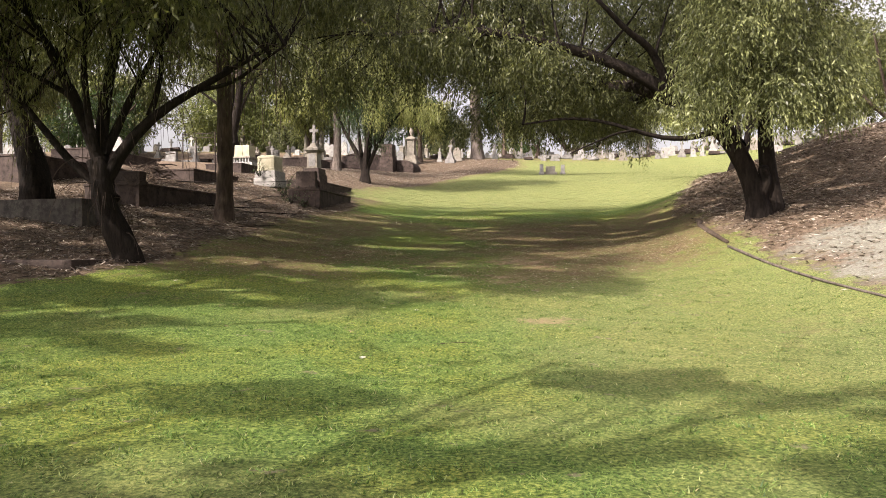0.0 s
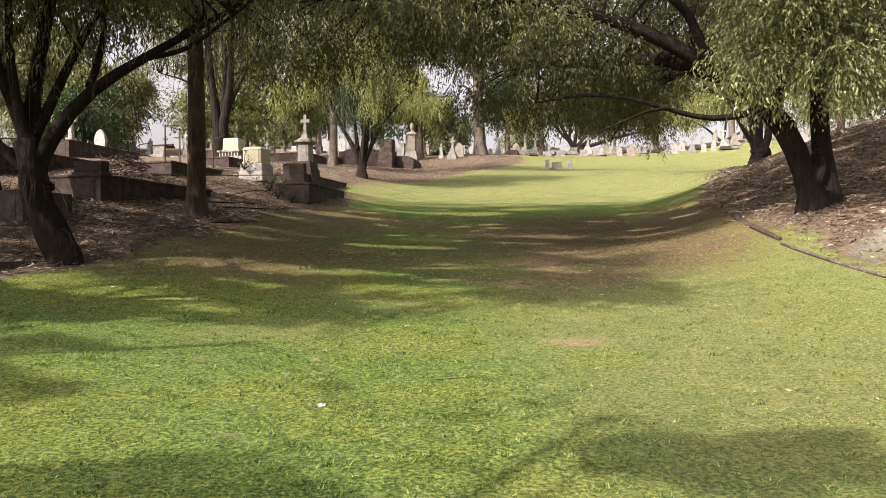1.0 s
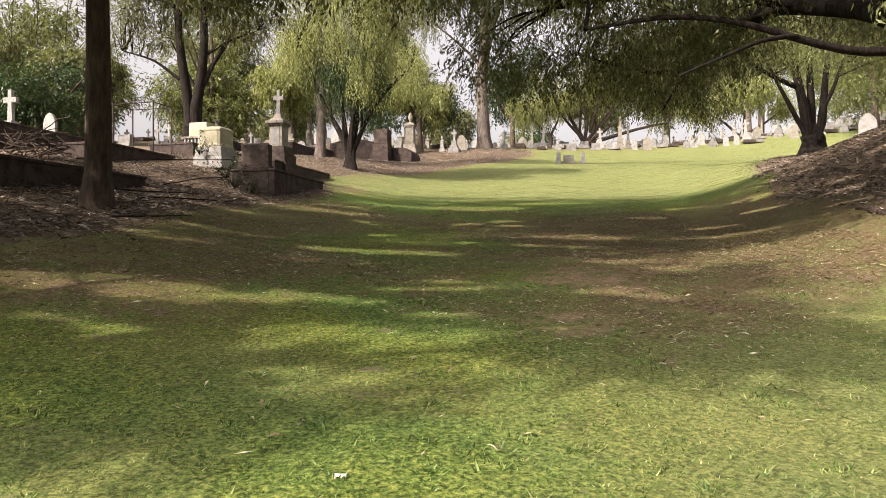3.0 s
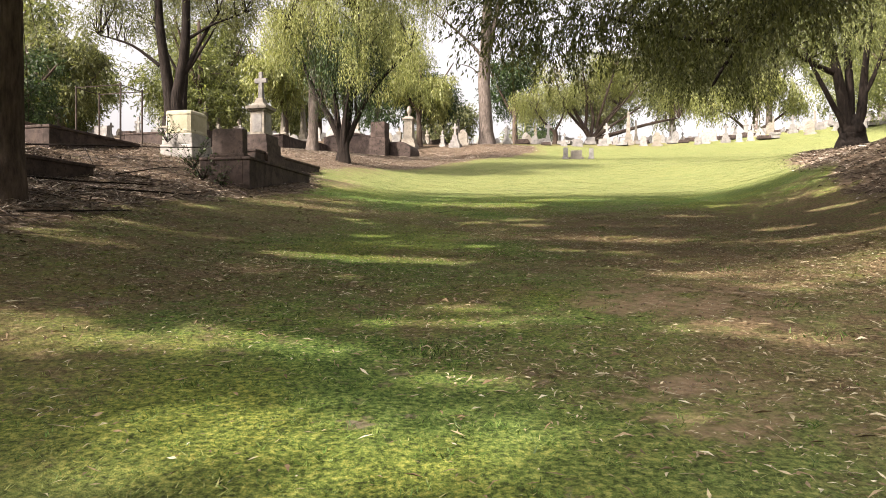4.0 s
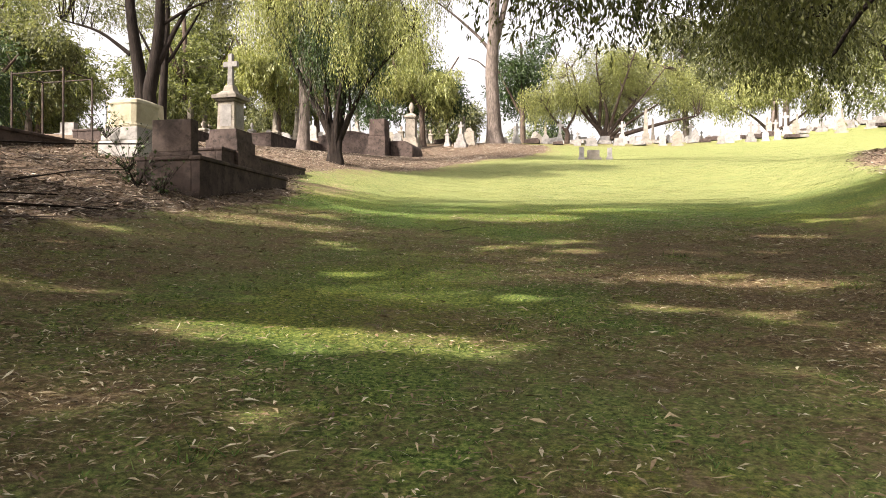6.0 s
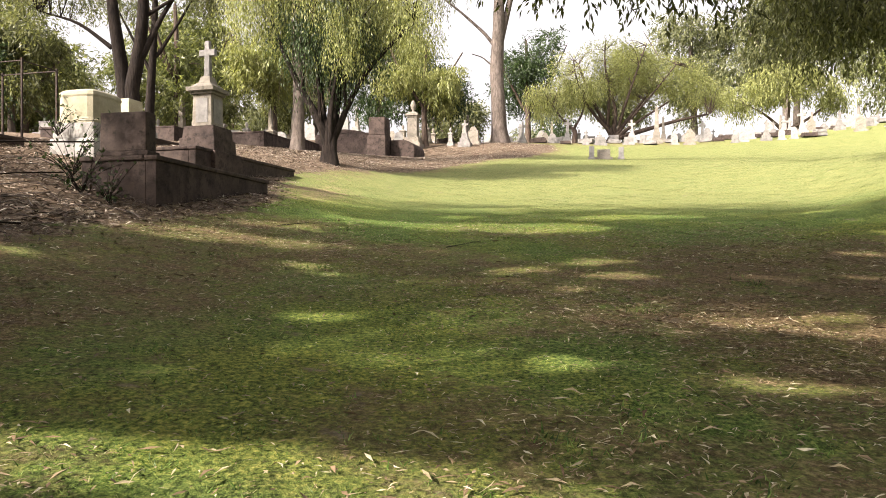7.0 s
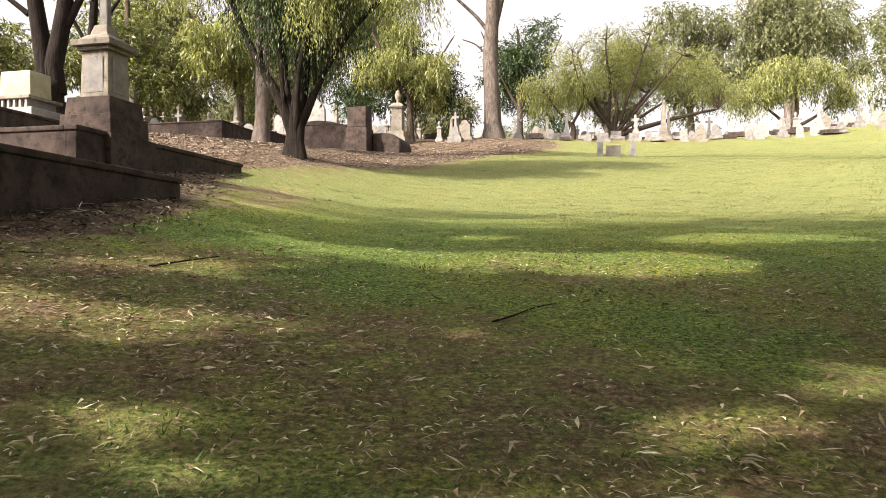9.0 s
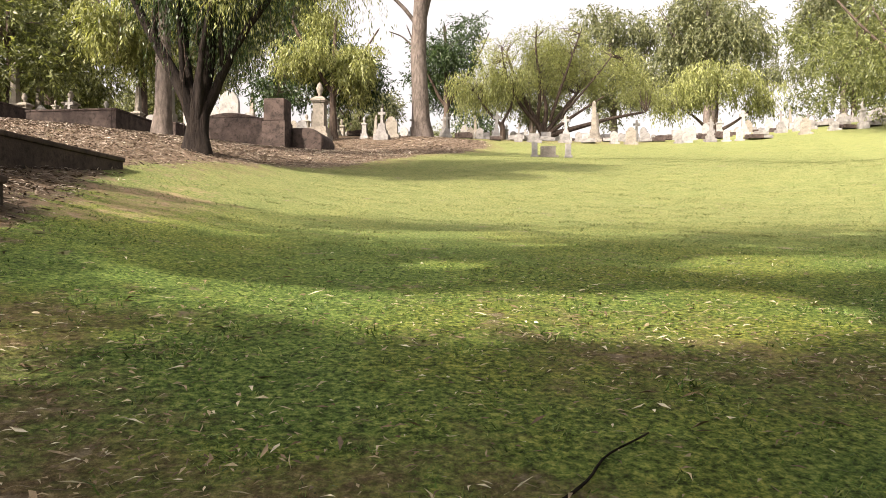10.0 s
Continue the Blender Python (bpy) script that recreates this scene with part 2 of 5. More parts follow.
def block(bm, size, at=(0, 0, 0), top=1.0, bevel=0.012, turn=0.0):
    """A box standing on at, its top scaled by top, with worn edges."""
    made = bmesh.ops.create_cube(bm, size=1.0)["verts"]
    for v in made:
        k = top if v.co.z > 0 else 1.0
        x, y = v.co.x * size[0] * k, v.co.y * size[1] * k
        c, s = math.cos(turn), math.sin(turn)
        v.co = Vector((at[0] + x * c - y * s, at[1] + x * s + y * c, at[2] + (v.co.z + 0.5) * size[2]))
    if bevel:
        edges = list({e for v in made for e in v.link_edges})
        bmesh.ops.bevel(bm, geom=edges, offset=min(bevel, min(size) * 0.3), segments=2, affect="EDGES", profile=0.6)


def outline_slab(bm, points, thick, at=(0, 0, 0), bevel=0.01):
    """An upright slab: points (x, z) of its front outline, thick along y."""
    n = len(points)
    front = [bm.verts.new((at[0] + x, at[1] - thick / 2, at[2] + z)) for x, z in points]
    back = [bm.verts.new((at[0] + x, at[1] + thick / 2, at[2] + z)) for x, z in points]
    faces = [bm.faces.new(front), bm.faces.new(back[::-1])]
    for i in range(n):
        faces.append(bm.faces.new((front[i], back[i], back[(i + 1) % n], front[(i + 1) % n])))
    bmesh.ops.recalc_face_normals(bm, faces=faces)
    if bevel:
        edges = [e for f in faces[:2] for e in f.edges]
        bmesh.ops.bevel(bm, geom=edges, offset=bevel, segments=1, affect="EDGES")


# ---- the lie of the land ----
ALONG = (-5, 5, 10, 15, 20, 26, 34, 45, 56, 68, 80)
HOLLOW = (0.05, -0.04, 0.25, 0.98, 1.36, 2.46, 3.28, 5.85, 7.5, 10.3, 11.34)
LEFT_AT, LEFT_RISE = (8, 16, 24, 34, 50), (0.0, 0.224, 0.326, 0.361, 0.10)
RIGHT_AT, RIGHT_RISE = (8, 15, 22, 32, 45), (0.43, 0.384, 0.83, 0.295, 0.0)

# local swells and dips: x, y, half widths, lift
SWELLS = ((-4.2, 37.2, 3.2, 4.0, 0.33), (-6.6, 22.8, 1.9, 2.2, -0.22), (3.8, 60.5, 4.5, 5.0, 0.4), (15.6, 35.2, 4.5, 5.5, 0.7), (8.6, 20.8, 2.0, 2.6, -0.3), (7.0, 14.8, 1.6, 1.8, 0.18),
          (-3.8, 24.4, 1.0, 1.6, -0.1), (8.6, 54.5, 3.0, 3.5, -0.2))


def eased(y, at, values):
    return sum(np.interp(y + o, at, values) for o in (-3, -1.5, 0, 1.5, 3)) / 5


def softplus(u, w=0.8):
    return w * np.log1p(np.exp(np.clip(u / w, -30, 30)))


def ripple(x, y, k, seed=0.0):
    """Smooth unevenness between about -1 and 1."""
    return (np.sin(x * k + 1.7 * np.sin(y * k * 0.73 + seed) + seed) + np.sin(y * k * 1.31 + 1.3 * np.sin(x * k * 0.61 - seed) + 2.1 * seed)
            + np.sin((x + y) * k * 0.83 + 3.3 * seed)) / 3


def ground_z(x, y):
    x, y = np.asarray(x, float), np.asarray(y, float)
    z = eased(y, ALONG, HOLLOW)
    z = z + eased(y, LEFT_AT, LEFT_RISE) * 7 * (1 - np.exp(-softplus(-2.2 - x) / 7))
    z = z + eased(y, RIGHT_AT, RIGHT_RISE) * 7 * (1 - np.exp(-softplus(x - 5.0 - 0.27 * np.clip(y - 16, 0, 20)) / 7))
    z = z + 0.13 * softplus(x - 22, 3.0) * step01(y, 36, 58)
    for cx, cy, rx, ry, lift in SWELLS:
        z = z + lift * np.exp(-((x - cx) / rx) ** 2 - ((y - cy) / ry) ** 2)
    return z + 0.015 * ripple(x, y, 2.1, 1.0) + 0.008 * ripple(x, y, 6.3, 2.0)


def gz(x, y):
    return float(ground_z(x, y))


def step01(v, a, b):
    k = np.clip((v - a) / (b - a), 0, 1)
    return k * k * (3 - 2 * k)


def mulch_share(x, y):
    w = 0.5 * ripple(x, y, 0.9, 3.0) + 0.25 * ripple(x, y, 2.6, 4.0)
    left_edge = np.interp(y, (0, 9, 13, 20, 25, 29, 31, 33, 36, 39, 42.5, 48, 52, 57, 62, 66), (-12, -7.5, -4.4, -4.1, -3.0, -2.8, -3.3, -3.9, -3.2, -1.6, 0.5, 2.6, 3.9, 6.6, 8.0, 4))
    left = step01(left_edge + 0.5 * w - x, -0.3, 0.8) * step01(y, 7, 11) * (1 - 0.75 * step01(y, 62, 70))
    right_edge = np.interp(y, (0, 8, 12, 16, 24, 32, 40, 44), (5.9, 5.6, 5.7, 6.0, 8.0, 11.3, 15.5, 26))
    right = step01(x - right_edge + 0.5 * w, -0.3, 0.9) * (1 - step01(y, 36, 44))
    return np.clip(np.maximum(left, right), 0, 1)


def bare_share(x, y):
    w = 0.35 * ripple(x, y, 2.3, 5.0)
    s = 0 * x
    for cx, cy, rx, ry in ((1.75, 14.7, 1.0, 1.1), (1.3, 12.3, 0.5, 0.6), (1.3, 8.7, 0.4, 0.35), (-2.9, 31.2, 1.1, 2.2), (-3.0, 29.0, 0.6, 1.2)):
        s = np.maximum(s, 0.66 - 0.66 * step01(np.hypot((x - cx) / rx, (y - cy) / ry) + w, 0.1, 1.5))
    return s


def gravel_share(x, y):
    w = 0.25 * ripple(x, y, 1.9, 5.5)
    return (0.95 - 0.95 * step01(np.hypot((x - 8.0) / 2.6, (y - 10.4) / 2.7) + w, 0.5, 1.2)) * step01(x, 5.6, 6.0)


def thin_share(x, y):
    w = 0.5 * ripple(x, y, 0.7, 6.0) + 0.35 * ripple(x, y, 1.9, 7.0)
    s = step01(x + 0.6 * w, 0.0, 2.4) * step01(y - 0.55 * np.clip(x - 1, 0, 5), 9.3, 12.8) * (1 - step01(y, 22, 27))
    s = np.maximum(s, 0.85 * step01(-0.6 - x + w, -0.5, 1.6) * step01(y, 11, 13) * (1 - step01(y, 24.2, 27.2)))
    s = np.maximum(s, 0.72 * step01(w, -0.25, 0.5) * step01(y, 8, 13) * (1 - step01(y, 23, 27)))
    s = np.maximum(s, 0.8 * step01(w, -0.55, 0.25) * step01(y, 13, 16) * (1 - step01(y, 24.2, 27.2)))
    top = np.interp(y, (30, 36, 39, 42.5, 48, 52, 57, 62), (-4.2, -3.2, -1.6, 0.5, 2.6, 3.9, 6.6, 8.0))
    s = np.maximum(s, 0.62 * step01(top + 1.5 + w - x, 0, 1.6) * step01(y, 31, 36))
    s = np.maximum(s, 0.35 * step01(w, 0.15, 0.7))
    s = np.maximum(s, 0.8 * step01(y, 60, 66) * (1 - step01(x, 16, 26)))
    return s


def dry_share(x, y):
    """Where the lawn is parched to straw yellow."""
    w = 0.8 * ripple(x, y, 0.8, 2.2) + 0.5 * ripple(x, y, 2.4, 5.2)
    s = 0.85 * step01(x + 0.7 * w, -0.2, 2.0) * step01(y, 2.5, 6.0) * (1 - step01(y, 12.5, 15.5))
    return np.maximum(s, 0.6 * step01(w, 0.0, 0.7) * (1 - step01(y, 20, 26)))


def stretch(parts_list):
    return np.unique(np.concatenate([np.arange(a, b, d) for a, b, d in parts_list]).round(4))


def build_ground():
    xs = stretch(((-400, -60, 20), (-60, -24, 2), (-24, -9, 0.5), (-9, 9, 0.2), (9, 24, 0.5), (24, 60, 2), (60, 401, 20)))
    ys = stretch(((-200, -10, 10), (-10, 0, 1), (0, 30, 0.2), (30, 60, 0.5), (60, 100, 2), (100, 701, 25)))
    gx, gy = np.meshgrid(xs, ys)
    x, y = gx.ravel(), gy.ravel()
    nx, ny = len(xs), len(ys)
    i = (np.arange(ny - 1)[:, None] * nx + np.arange(nx - 1)).ravel()
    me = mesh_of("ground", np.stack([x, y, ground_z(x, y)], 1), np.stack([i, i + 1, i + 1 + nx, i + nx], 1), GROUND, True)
    # last mask: the sunlit stretch of lawn, joined with the parched patches
    for name, values in (("mulch", mulch_share(x, y)), ("bare", bare_share(x, y)), ("thin", thin_share(x, y)), ("gravel", gravel_share(x, y)), ("lit_or_dry", np.maximum(0.85 * step01(y + 0.15 * x, 26, 35), 0.8 * dry_share(x, y)))):
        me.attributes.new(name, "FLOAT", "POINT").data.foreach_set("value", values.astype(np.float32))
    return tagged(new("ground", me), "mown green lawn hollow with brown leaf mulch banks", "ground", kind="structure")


ground = build_ground()


# ---- trees ----
def tube(points, radii, sides=10, knots=0.0, seed=0.0):
    """Verts and quads of a limb along points, with an uneven girth."""
    p, r = np.asarray(points, float), np.asarray(radii, float)
    ahead = np.gradient(p, axis=0)
    ahead /= np.linalg.norm(ahead, axis=1, keepdims=True) + 1e-9
    side = np.cross(ahead, (0.31, 0.95, 0.05))
    side /= np.linalg.norm(side, axis=1, keepdims=True) + 1e-9
    up = np.cross(side, ahead)
    a = np.linspace(0, 2 * math.pi, sides, endpoint=False)
    wob = 1 + knots * (np.sin(a * 3 + seed + np.arange(len(p))[:, None] * 0.35) * 0.6 + np.sin(a * 5 - seed * 2 + np.arange(len(p))[:, None] * 0.9) * 0.4)
    ring = p[:, None] + (r[:, None] * wob)[..., None] * (np.cos(a)[None, :, None] * side[:, None] + np.sin(a)[None, :, None] * up[:, None])
    i = (np.arange(len(p) - 1)[:, None] * sides + np.arange(sides)).ravel()
    j = (np.arange(len(p) - 1)[:, None] * sides + (np.arange(sides) + 1) % sides).ravel()
    return ring.reshape(-1, 3), np.stack([i, j, j + sides, i + sides], 1)


def joined(tubes):
    verts, faces, n = [], [], 0
    for v, f in tubes:
        verts.append(v)
        faces.append(f + n)
        n += len(v)
    return np.concatenate(verts), np.concatenate(faces)


def curve_through(points, n, rng, wander=0.0):
    """A smooth run of n points through the given ones."""
    p = np.asarray(points, float)
    s = np.r_[0, np.cumsum(np.linalg.norm(np.diff(p, axis=0), axis=1))]
    u = np.linspace(0, s[-1], n)
    out = np.stack([np.interp(u, s, p[:, k]) for k in range(3)], 1)
    for _ in range(max(2, n // 8)):
        out[1:-1] = (out[:-2] + out[1:-1] * 2 + out[2:]) / 4
    if wander:
        push = rng.normal(0, wander, (n, 3))
        for _ in range(6):
            push[1:-1] = (push[:-2] + push[1:-1] + push[2:]) / 3
        push[0] = 0
        out += push
    return out


# gaps in the canopy over the hollow: x, y of the sunny patch below each and its half widths
OPENINGS = ((0.5, 25.9, 1.3, 0.55), (2.0, 25.5, 0.7, 0.35), (3.6, 27.6, 1.1, 0.45), (0.95, 30.2, 1.2, 0.45), (3.4, 31.0, 0.9, 0.4), (1.8, 21.95, 0.4, 0.2),
            (0.7, 18.95, 0.16, 0.16), (-1.5, 17.5, 0.5, 0.26), (-2.7, 9.2, 1.1, 0.5), (-1.8, 8.2, 0.9, 0.4), (-1.85, 23.3, 0.55, 0.3), (-2.8, 23.5, 0.5, 0.3),
            (-1.4, 13.4, 1.0, 0.2), (0.1, 13.9, 0.5, 0.16), (2.8, 16.1, 0.6, 0.25), (0.8, 22.2, 0.4, 0.15), (3.4, 19.6, 0.5, 0.25))


def sun_shafts(p, k):
    """Unevenness that runs through the crowns along the sun's rays, so that light falls through them in patches."""
    slope = 1 / math.tan(radians(SUN_ELEVATION)) / math.hypot(*SHADE_WAY)
    u, w = p[:, 0] + SHADE_WAY[0] * slope * p[:, 2], p[:, 1] + SHADE_WAY[1] * slope * p[:, 2]
    out = ripple(u * 0.75, w, k, 2.9) + 0.45 * ripple(u * 0.75, w, 2.7 * k, 0.4)
    for x, y, rx, ry in OPENINGS:
        z = gz(x, y)
        a, b = x + SHADE_WAY[0] * slope * z, y + SHADE_WAY[1] * slope * z
        out = out - 2.6 * np.exp(-((u - a) / rx) ** 2 - ((w - b) / ry) ** 2)
    return out


def leaves(rng, anchors, ways, per, length, leaf, width, droop, curl=0.5, keep=None):
    """Leaves strung along shoots: anchors and ways (n, 3), per leaves on each shoot of that length. Each leaf is a folded lozenge."""
    n = len(anchors)
    s = (np.arange(per) + rng.random((n, per))) / per
    sag = droop * 0.5
    pos = anchors[:, None] + ways[:, None] * (s * length)[..., None]
    pos[..., 2] -= sag * length * s**2
    pos += rng.normal(0, 0.045 * length, pos.shape)
    d = ways[:, None] * (0.6 - 0.4 * droop) + rng.normal(0, curl, (n, per, 3)) * (1 - 0.45 * droop)
    d[..., 2] -= droop * 1.1
    d = d.reshape(-1, 3)
    d /= np.linalg.norm(d, axis=1, keepdims=True) + 1e-9
    pos = pos.reshape(-1, 3)
    if keep is not None:
        stay = keep(pos)
        pos, d = pos[stay], d[stay]
    w = np.cross(d, rng.normal(0, 1, d.shape))
    w /= np.linalg.norm(w, axis=1, keepdims=True) + 1e-9
    size = rng.uniform(0.65, 1.25, (len(d), 1))
    tip = pos + d * leaf * size
    mid = pos + d * leaf * 0.42 * size
    bend = np.cross(d, w) * width * 0.25
    verts = np.stack([pos, mid + w * width * 0.5 * size + bend, tip, mid - w * width * 0.5 * size + bend], 1).reshape(-1, 3)
    return verts, np.arange(len(verts)).reshape(-1, 4)


def in_blobs(rng, blobs, n, hollow=0.4, gaps=-0.25, foot=(0, 0, 0)):
    """Points spread through crown clumps (centre, radii), thinned so that ragged gaps are left, with the way out of the clump."""
    c, r = np.array([b[0] for b in blobs], float), np.array([b[1] for b in blobs], float)
    out = rng.normal(0, 1, (len(c), 8, 3))  # each clump breaks up into smaller ones round its rim
    out /= np.linalg.norm(out, axis=2, keepdims=True)
    c = np.concatenate([c, (c[:, None] + r[:, None] * out * 0.86).reshape(-1, 3)])
    r = np.concatenate([r * 0.8, (r[:, None] * rng.uniform(0.2, 0.48, (len(r), 8, 1)) * (1.0, 1.0, 1.15)).reshape(-1, 3)])
    share = r.prod(1) ** 0.75
    which = rng.choice(len(c), n * 2, p=share / share.sum())
    d = rng.normal(0, 1, (n * 2, 3))
    d /= np.linalg.norm(d, axis=1, keepdims=True)
    p = c[which] + r[which] * d * (rng.random((n * 2, 1)) ** hollow) * (1 + 0.3 * ripple(d[:, 0] * 4 + which, d[:, 1] * 4 + d[:, 2] * 3, 1.3))[:, None]
    k = 2.2 / max(0.5, float(r.mean()))
    keep = sun_shafts(p + np.array(foot), k if foot[1] > 30 else 1.9) > gaps
    p, d, which = p[keep][:n], d[keep][:n], which[keep][:n]
    return p, d, which


def tree(name, at, stems, blobs, bark, leaf_mat, label, category="tree", seed=1, shoots=1500, per=12, shoot=0.6, leaf=0.1, width=0.022,
         droop=0.4, twigs=60, sides=10, knots=0.06, group="", gaps=-0.25, hollow=0.4, segments=14, more=(), shafts=None, threads=0):
    """A tree standing at `at`. stems: (points relative to the foot, first and last radius); the first stem is the trunk. blobs: clumps of the crown."""
    rng = np.random.default_rng(seed)
    foot = Vector((at[0], at[1], gz(*at[:2]) - 0.12))
    top = thing(name, Matrix.Translation(foot), label, category, group)
    ends = []
    for n, (points, r0, r1) in enumerate(stems):
        line = curve_through(points, segments if n == 0 else max(6, segments * 2 // 3), rng, r0 * 0.6 if n else r0 * 0.3)
        k = np.linspace(0, 1, len(line))
        radii = r0 + (r1 - r0) * k**0.8
        if points[0][2] < 0.05:
            radii = radii * (1 + 0.32 * np.exp(-(line[:, 2] - line[0, 2]) / max(0.15, r0 * 1.1)))
        if points[0][2] < 0.05:
            line, radii = np.vstack([line[0] + (0, 0, -0.35), line]), np.r_[radii[0] * 1.15, radii]
        line, radii = np.vstack([line, line[-1] + (line[-1] - line[-2]) * 0.3]), np.r_[radii, radii[-1] * 0.15]
        v, f = tube(line, radii, sides if n == 0 else max(6, sides - 2), knots * (1.6 if n == 0 else 1), seed + n)
        part_mesh("trunk" if n == 0 else "limb", mesh_of("trunk" if n == 0 else "limb", v, f, bark, True), bark, top)
        ends.append(line)
    spots = np.concatenate([e[len(e) // 3:] for e in ends])
    p, d, which = in_blobs(rng, blobs, shoots, hollow, gaps, foot)
    if twigs:
        made = []
        reach = 3.0 + float(np.ptp(p, axis=0).max())
        pick = rng.choice(len(p), min(twigs, len(p)), replace=False)
        for q in p[pick]:
            start = spots[np.argmin(np.linalg.norm(spots - q + (0, 0, 0.4), axis=1) + rng.random(len(spots)) * 0.5)]
            span = np.linalg.norm(q - start)
            if span > min(0.3 * reach, 2.4):
                continue
            mid = (start + q) / 2 + (0, 0, (0.14 - 0.05 * droop) * span) + rng.normal(0, 0.07 * span, 3)
            line = curve_through([start, mid, q], 7, rng, 0.02 * span)
            made.append(tube(line, np.linspace(0.012 + 0.012 * span, 0.006, 7), 5))
        v, f = joined(made)
        tagged(part_mesh("branchwork", mesh_of("branchwork", v, f, bark, True), bark, top), kind="stuff")
    if threads:
        made = []
        for q in spots[rng.choice(len(spots), threads)]:
            drop = rng.uniform(0.5, 1.7)
            away = rng.normal(0, 0.22, 3)
            away[2] = rng.uniform(0.0, 0.2)
            line = curve_through([q, q + away, q + away * 1.6 + (0, 0, -drop * 0.5), q + away * (1.7, 1.7, 0) + rng.normal(0, 0.05, 3) + (0, 0, -drop)], 9, rng, 0.03)
            made.append(tube(line, np.linspace(0.009, 0.003, 9), 4))
        v, f = joined(made)
        tagged(part_mesh("twigwork", mesh_of("twigwork", v, f, BARK_BROWN, True), BARK_BROWN, top, "thin bare hanging twigs"), kind="stuff")
    keep = None
    if shafts is not None:
        keep = lambda q: sun_shafts(q + np.array(foot), 2.9) > shafts
    ways = d * (1 - 0.8 * droop) + rng.normal(0, 0.35, d.shape) * (1 - 0.6 * droop)
    ways[:, 2] -= droop * 1.2
    ways /= np.linalg.norm(ways, axis=1, keepdims=True) + 1e-9
    v, f = leaves(rng, p, ways, per, shoot, leaf, width, droop, keep=keep)
    part_mesh("crown", mesh_of("crown", v, f, leaf_mat), leaf_mat, top)
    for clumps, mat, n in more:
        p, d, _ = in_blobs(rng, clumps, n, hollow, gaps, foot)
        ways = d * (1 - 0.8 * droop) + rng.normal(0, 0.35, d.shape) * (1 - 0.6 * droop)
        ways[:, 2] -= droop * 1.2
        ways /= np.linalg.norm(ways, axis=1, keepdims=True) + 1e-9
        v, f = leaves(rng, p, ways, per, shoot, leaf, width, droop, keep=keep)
        part_mesh("crown", mesh_of("crown", v, f, mat), mat, top, "brighter sunlit leaf clumps" if mat is LEAF_BRIGHT else "inner leaves, crown shade put into their colour" if mat is LEAF_DARK else "")
    return top


def rel(foot, blobs):
    """Crown clumps given in the place's own metres, made relative to the tree's foot."""
    z = gz(*foot)
    return [((c[0] - foot[0], c[1] - foot[1], c[2] - z), r) for c, r in blobs]


# the dark twisted tree at the foot of the left bank
tree("weeping_tree", (-5.6, 12.6), [
    ([(0.15, 0, 0), (-0.1, 0, 0.6), (-0.3, 0, 1.4), (-0.36, 0, 1.9)], 0.23, 0.19),
    ([(-0.32, 0, 1.6), (-0.55, 0.1, 2.2), (-0.95, 0.1, 3.1), (-1.5, 0, 4.3), (-2.1, 0, 5.3)], 0.14, 0.05),
    ([(-0.3, 0, 1.5), (0.1, -0.1, 2.2), (0.55, 0, 2.75), (1.3, 0.2, 3.2), (2.4, 0.4, 4.0)], 0.13, 0.04),
    ([(-0.36, 0, 1.85), (-0.35, 0.2, 3.0), (-0.1, 0.3, 4.6), (0.2, 0.3, 6.0)], 0.13, 0.05),
    ([(-0.1, 0, 1.2), (-0.9, 0.3, 1.7), (-1.7, 0.5, 2.6), (-2.6, 0.8, 3.7)], 0.10, 0.04),
    ([(-0.3, 0, 2.0), (0.25, 0.2, 3.4), (0.9, 0.3, 4.6)], 0.09, 0.03),
    ([(-0.34, 0, 1.7), (-0.52, -0.15, 2.6), (-0.6, -0.2, 3.8), (-0.3, -0.3, 5.2)], 0.085, 0.03),
    ([(0.5, 0, 2.7), (0.7, 0.1, 3.5), (0.6, 0.2, 4.6)], 0.06, 0.025),
    ([(-0.9, 0.1, 3.0), (-1.7, 0.3, 3.5), (-2.8, 0.3, 4.1)], 0.06, 0.025),
    ([(1.25, 0.2, 3.2), (2.0, 0.0, 3.3), (2.9, -0.2, 3.9)], 0.05, 0.02)],
    [((-2.0, 0.2, 4.9), (2.0, 1.8, 1.3)), ((1.7, 0.6, 4.7), (1.8, 1.6, 0.95)), ((-3.4, 0.6, 4.0), (1.3, 1.3, 1.0)), ((-0.2, -0.2, 4.2), (1.0, 1.0, 0.7)),
     ((0.5, -1.8, 5.8), (2.0, 1.4, 1.0))],
    BARK_DARK, LEAF_OLIVE, "dark twisted many-stemmed tree with drooping olive foliage", seed=11, shoots=1700, per=15, shoot=0.85, leaf=0.12, width=0.022,
    droop=0.75, twigs=300, knots=0.12, gaps=-0.7, shafts=-0.48, threads=150,
    # upper clumps, above the view, added to shade the lawn
    more=[([((0.1, 0.3, 6.5), (2.6, 2.4, 1.3)), ((-2.0, 0.5, 6.9), (2.4, 2.2, 1.2)), ((2.2, 0.8, 6.3), (2.2, 2.0, 1.0)), ((-1.0, -2.5, 7.8), (3.0, 2.4, 1.1)),
            ((1.5, 1.5, 7.8), (2.8, 2.4, 1.1)), ((-4.5, -1.5, 7.0), (2.4, 2.4, 1.1)), ((-3.5, 2.2, 7.6), (2.4, 2.2, 1.0))], LEAF_OLIVE, 9000)])

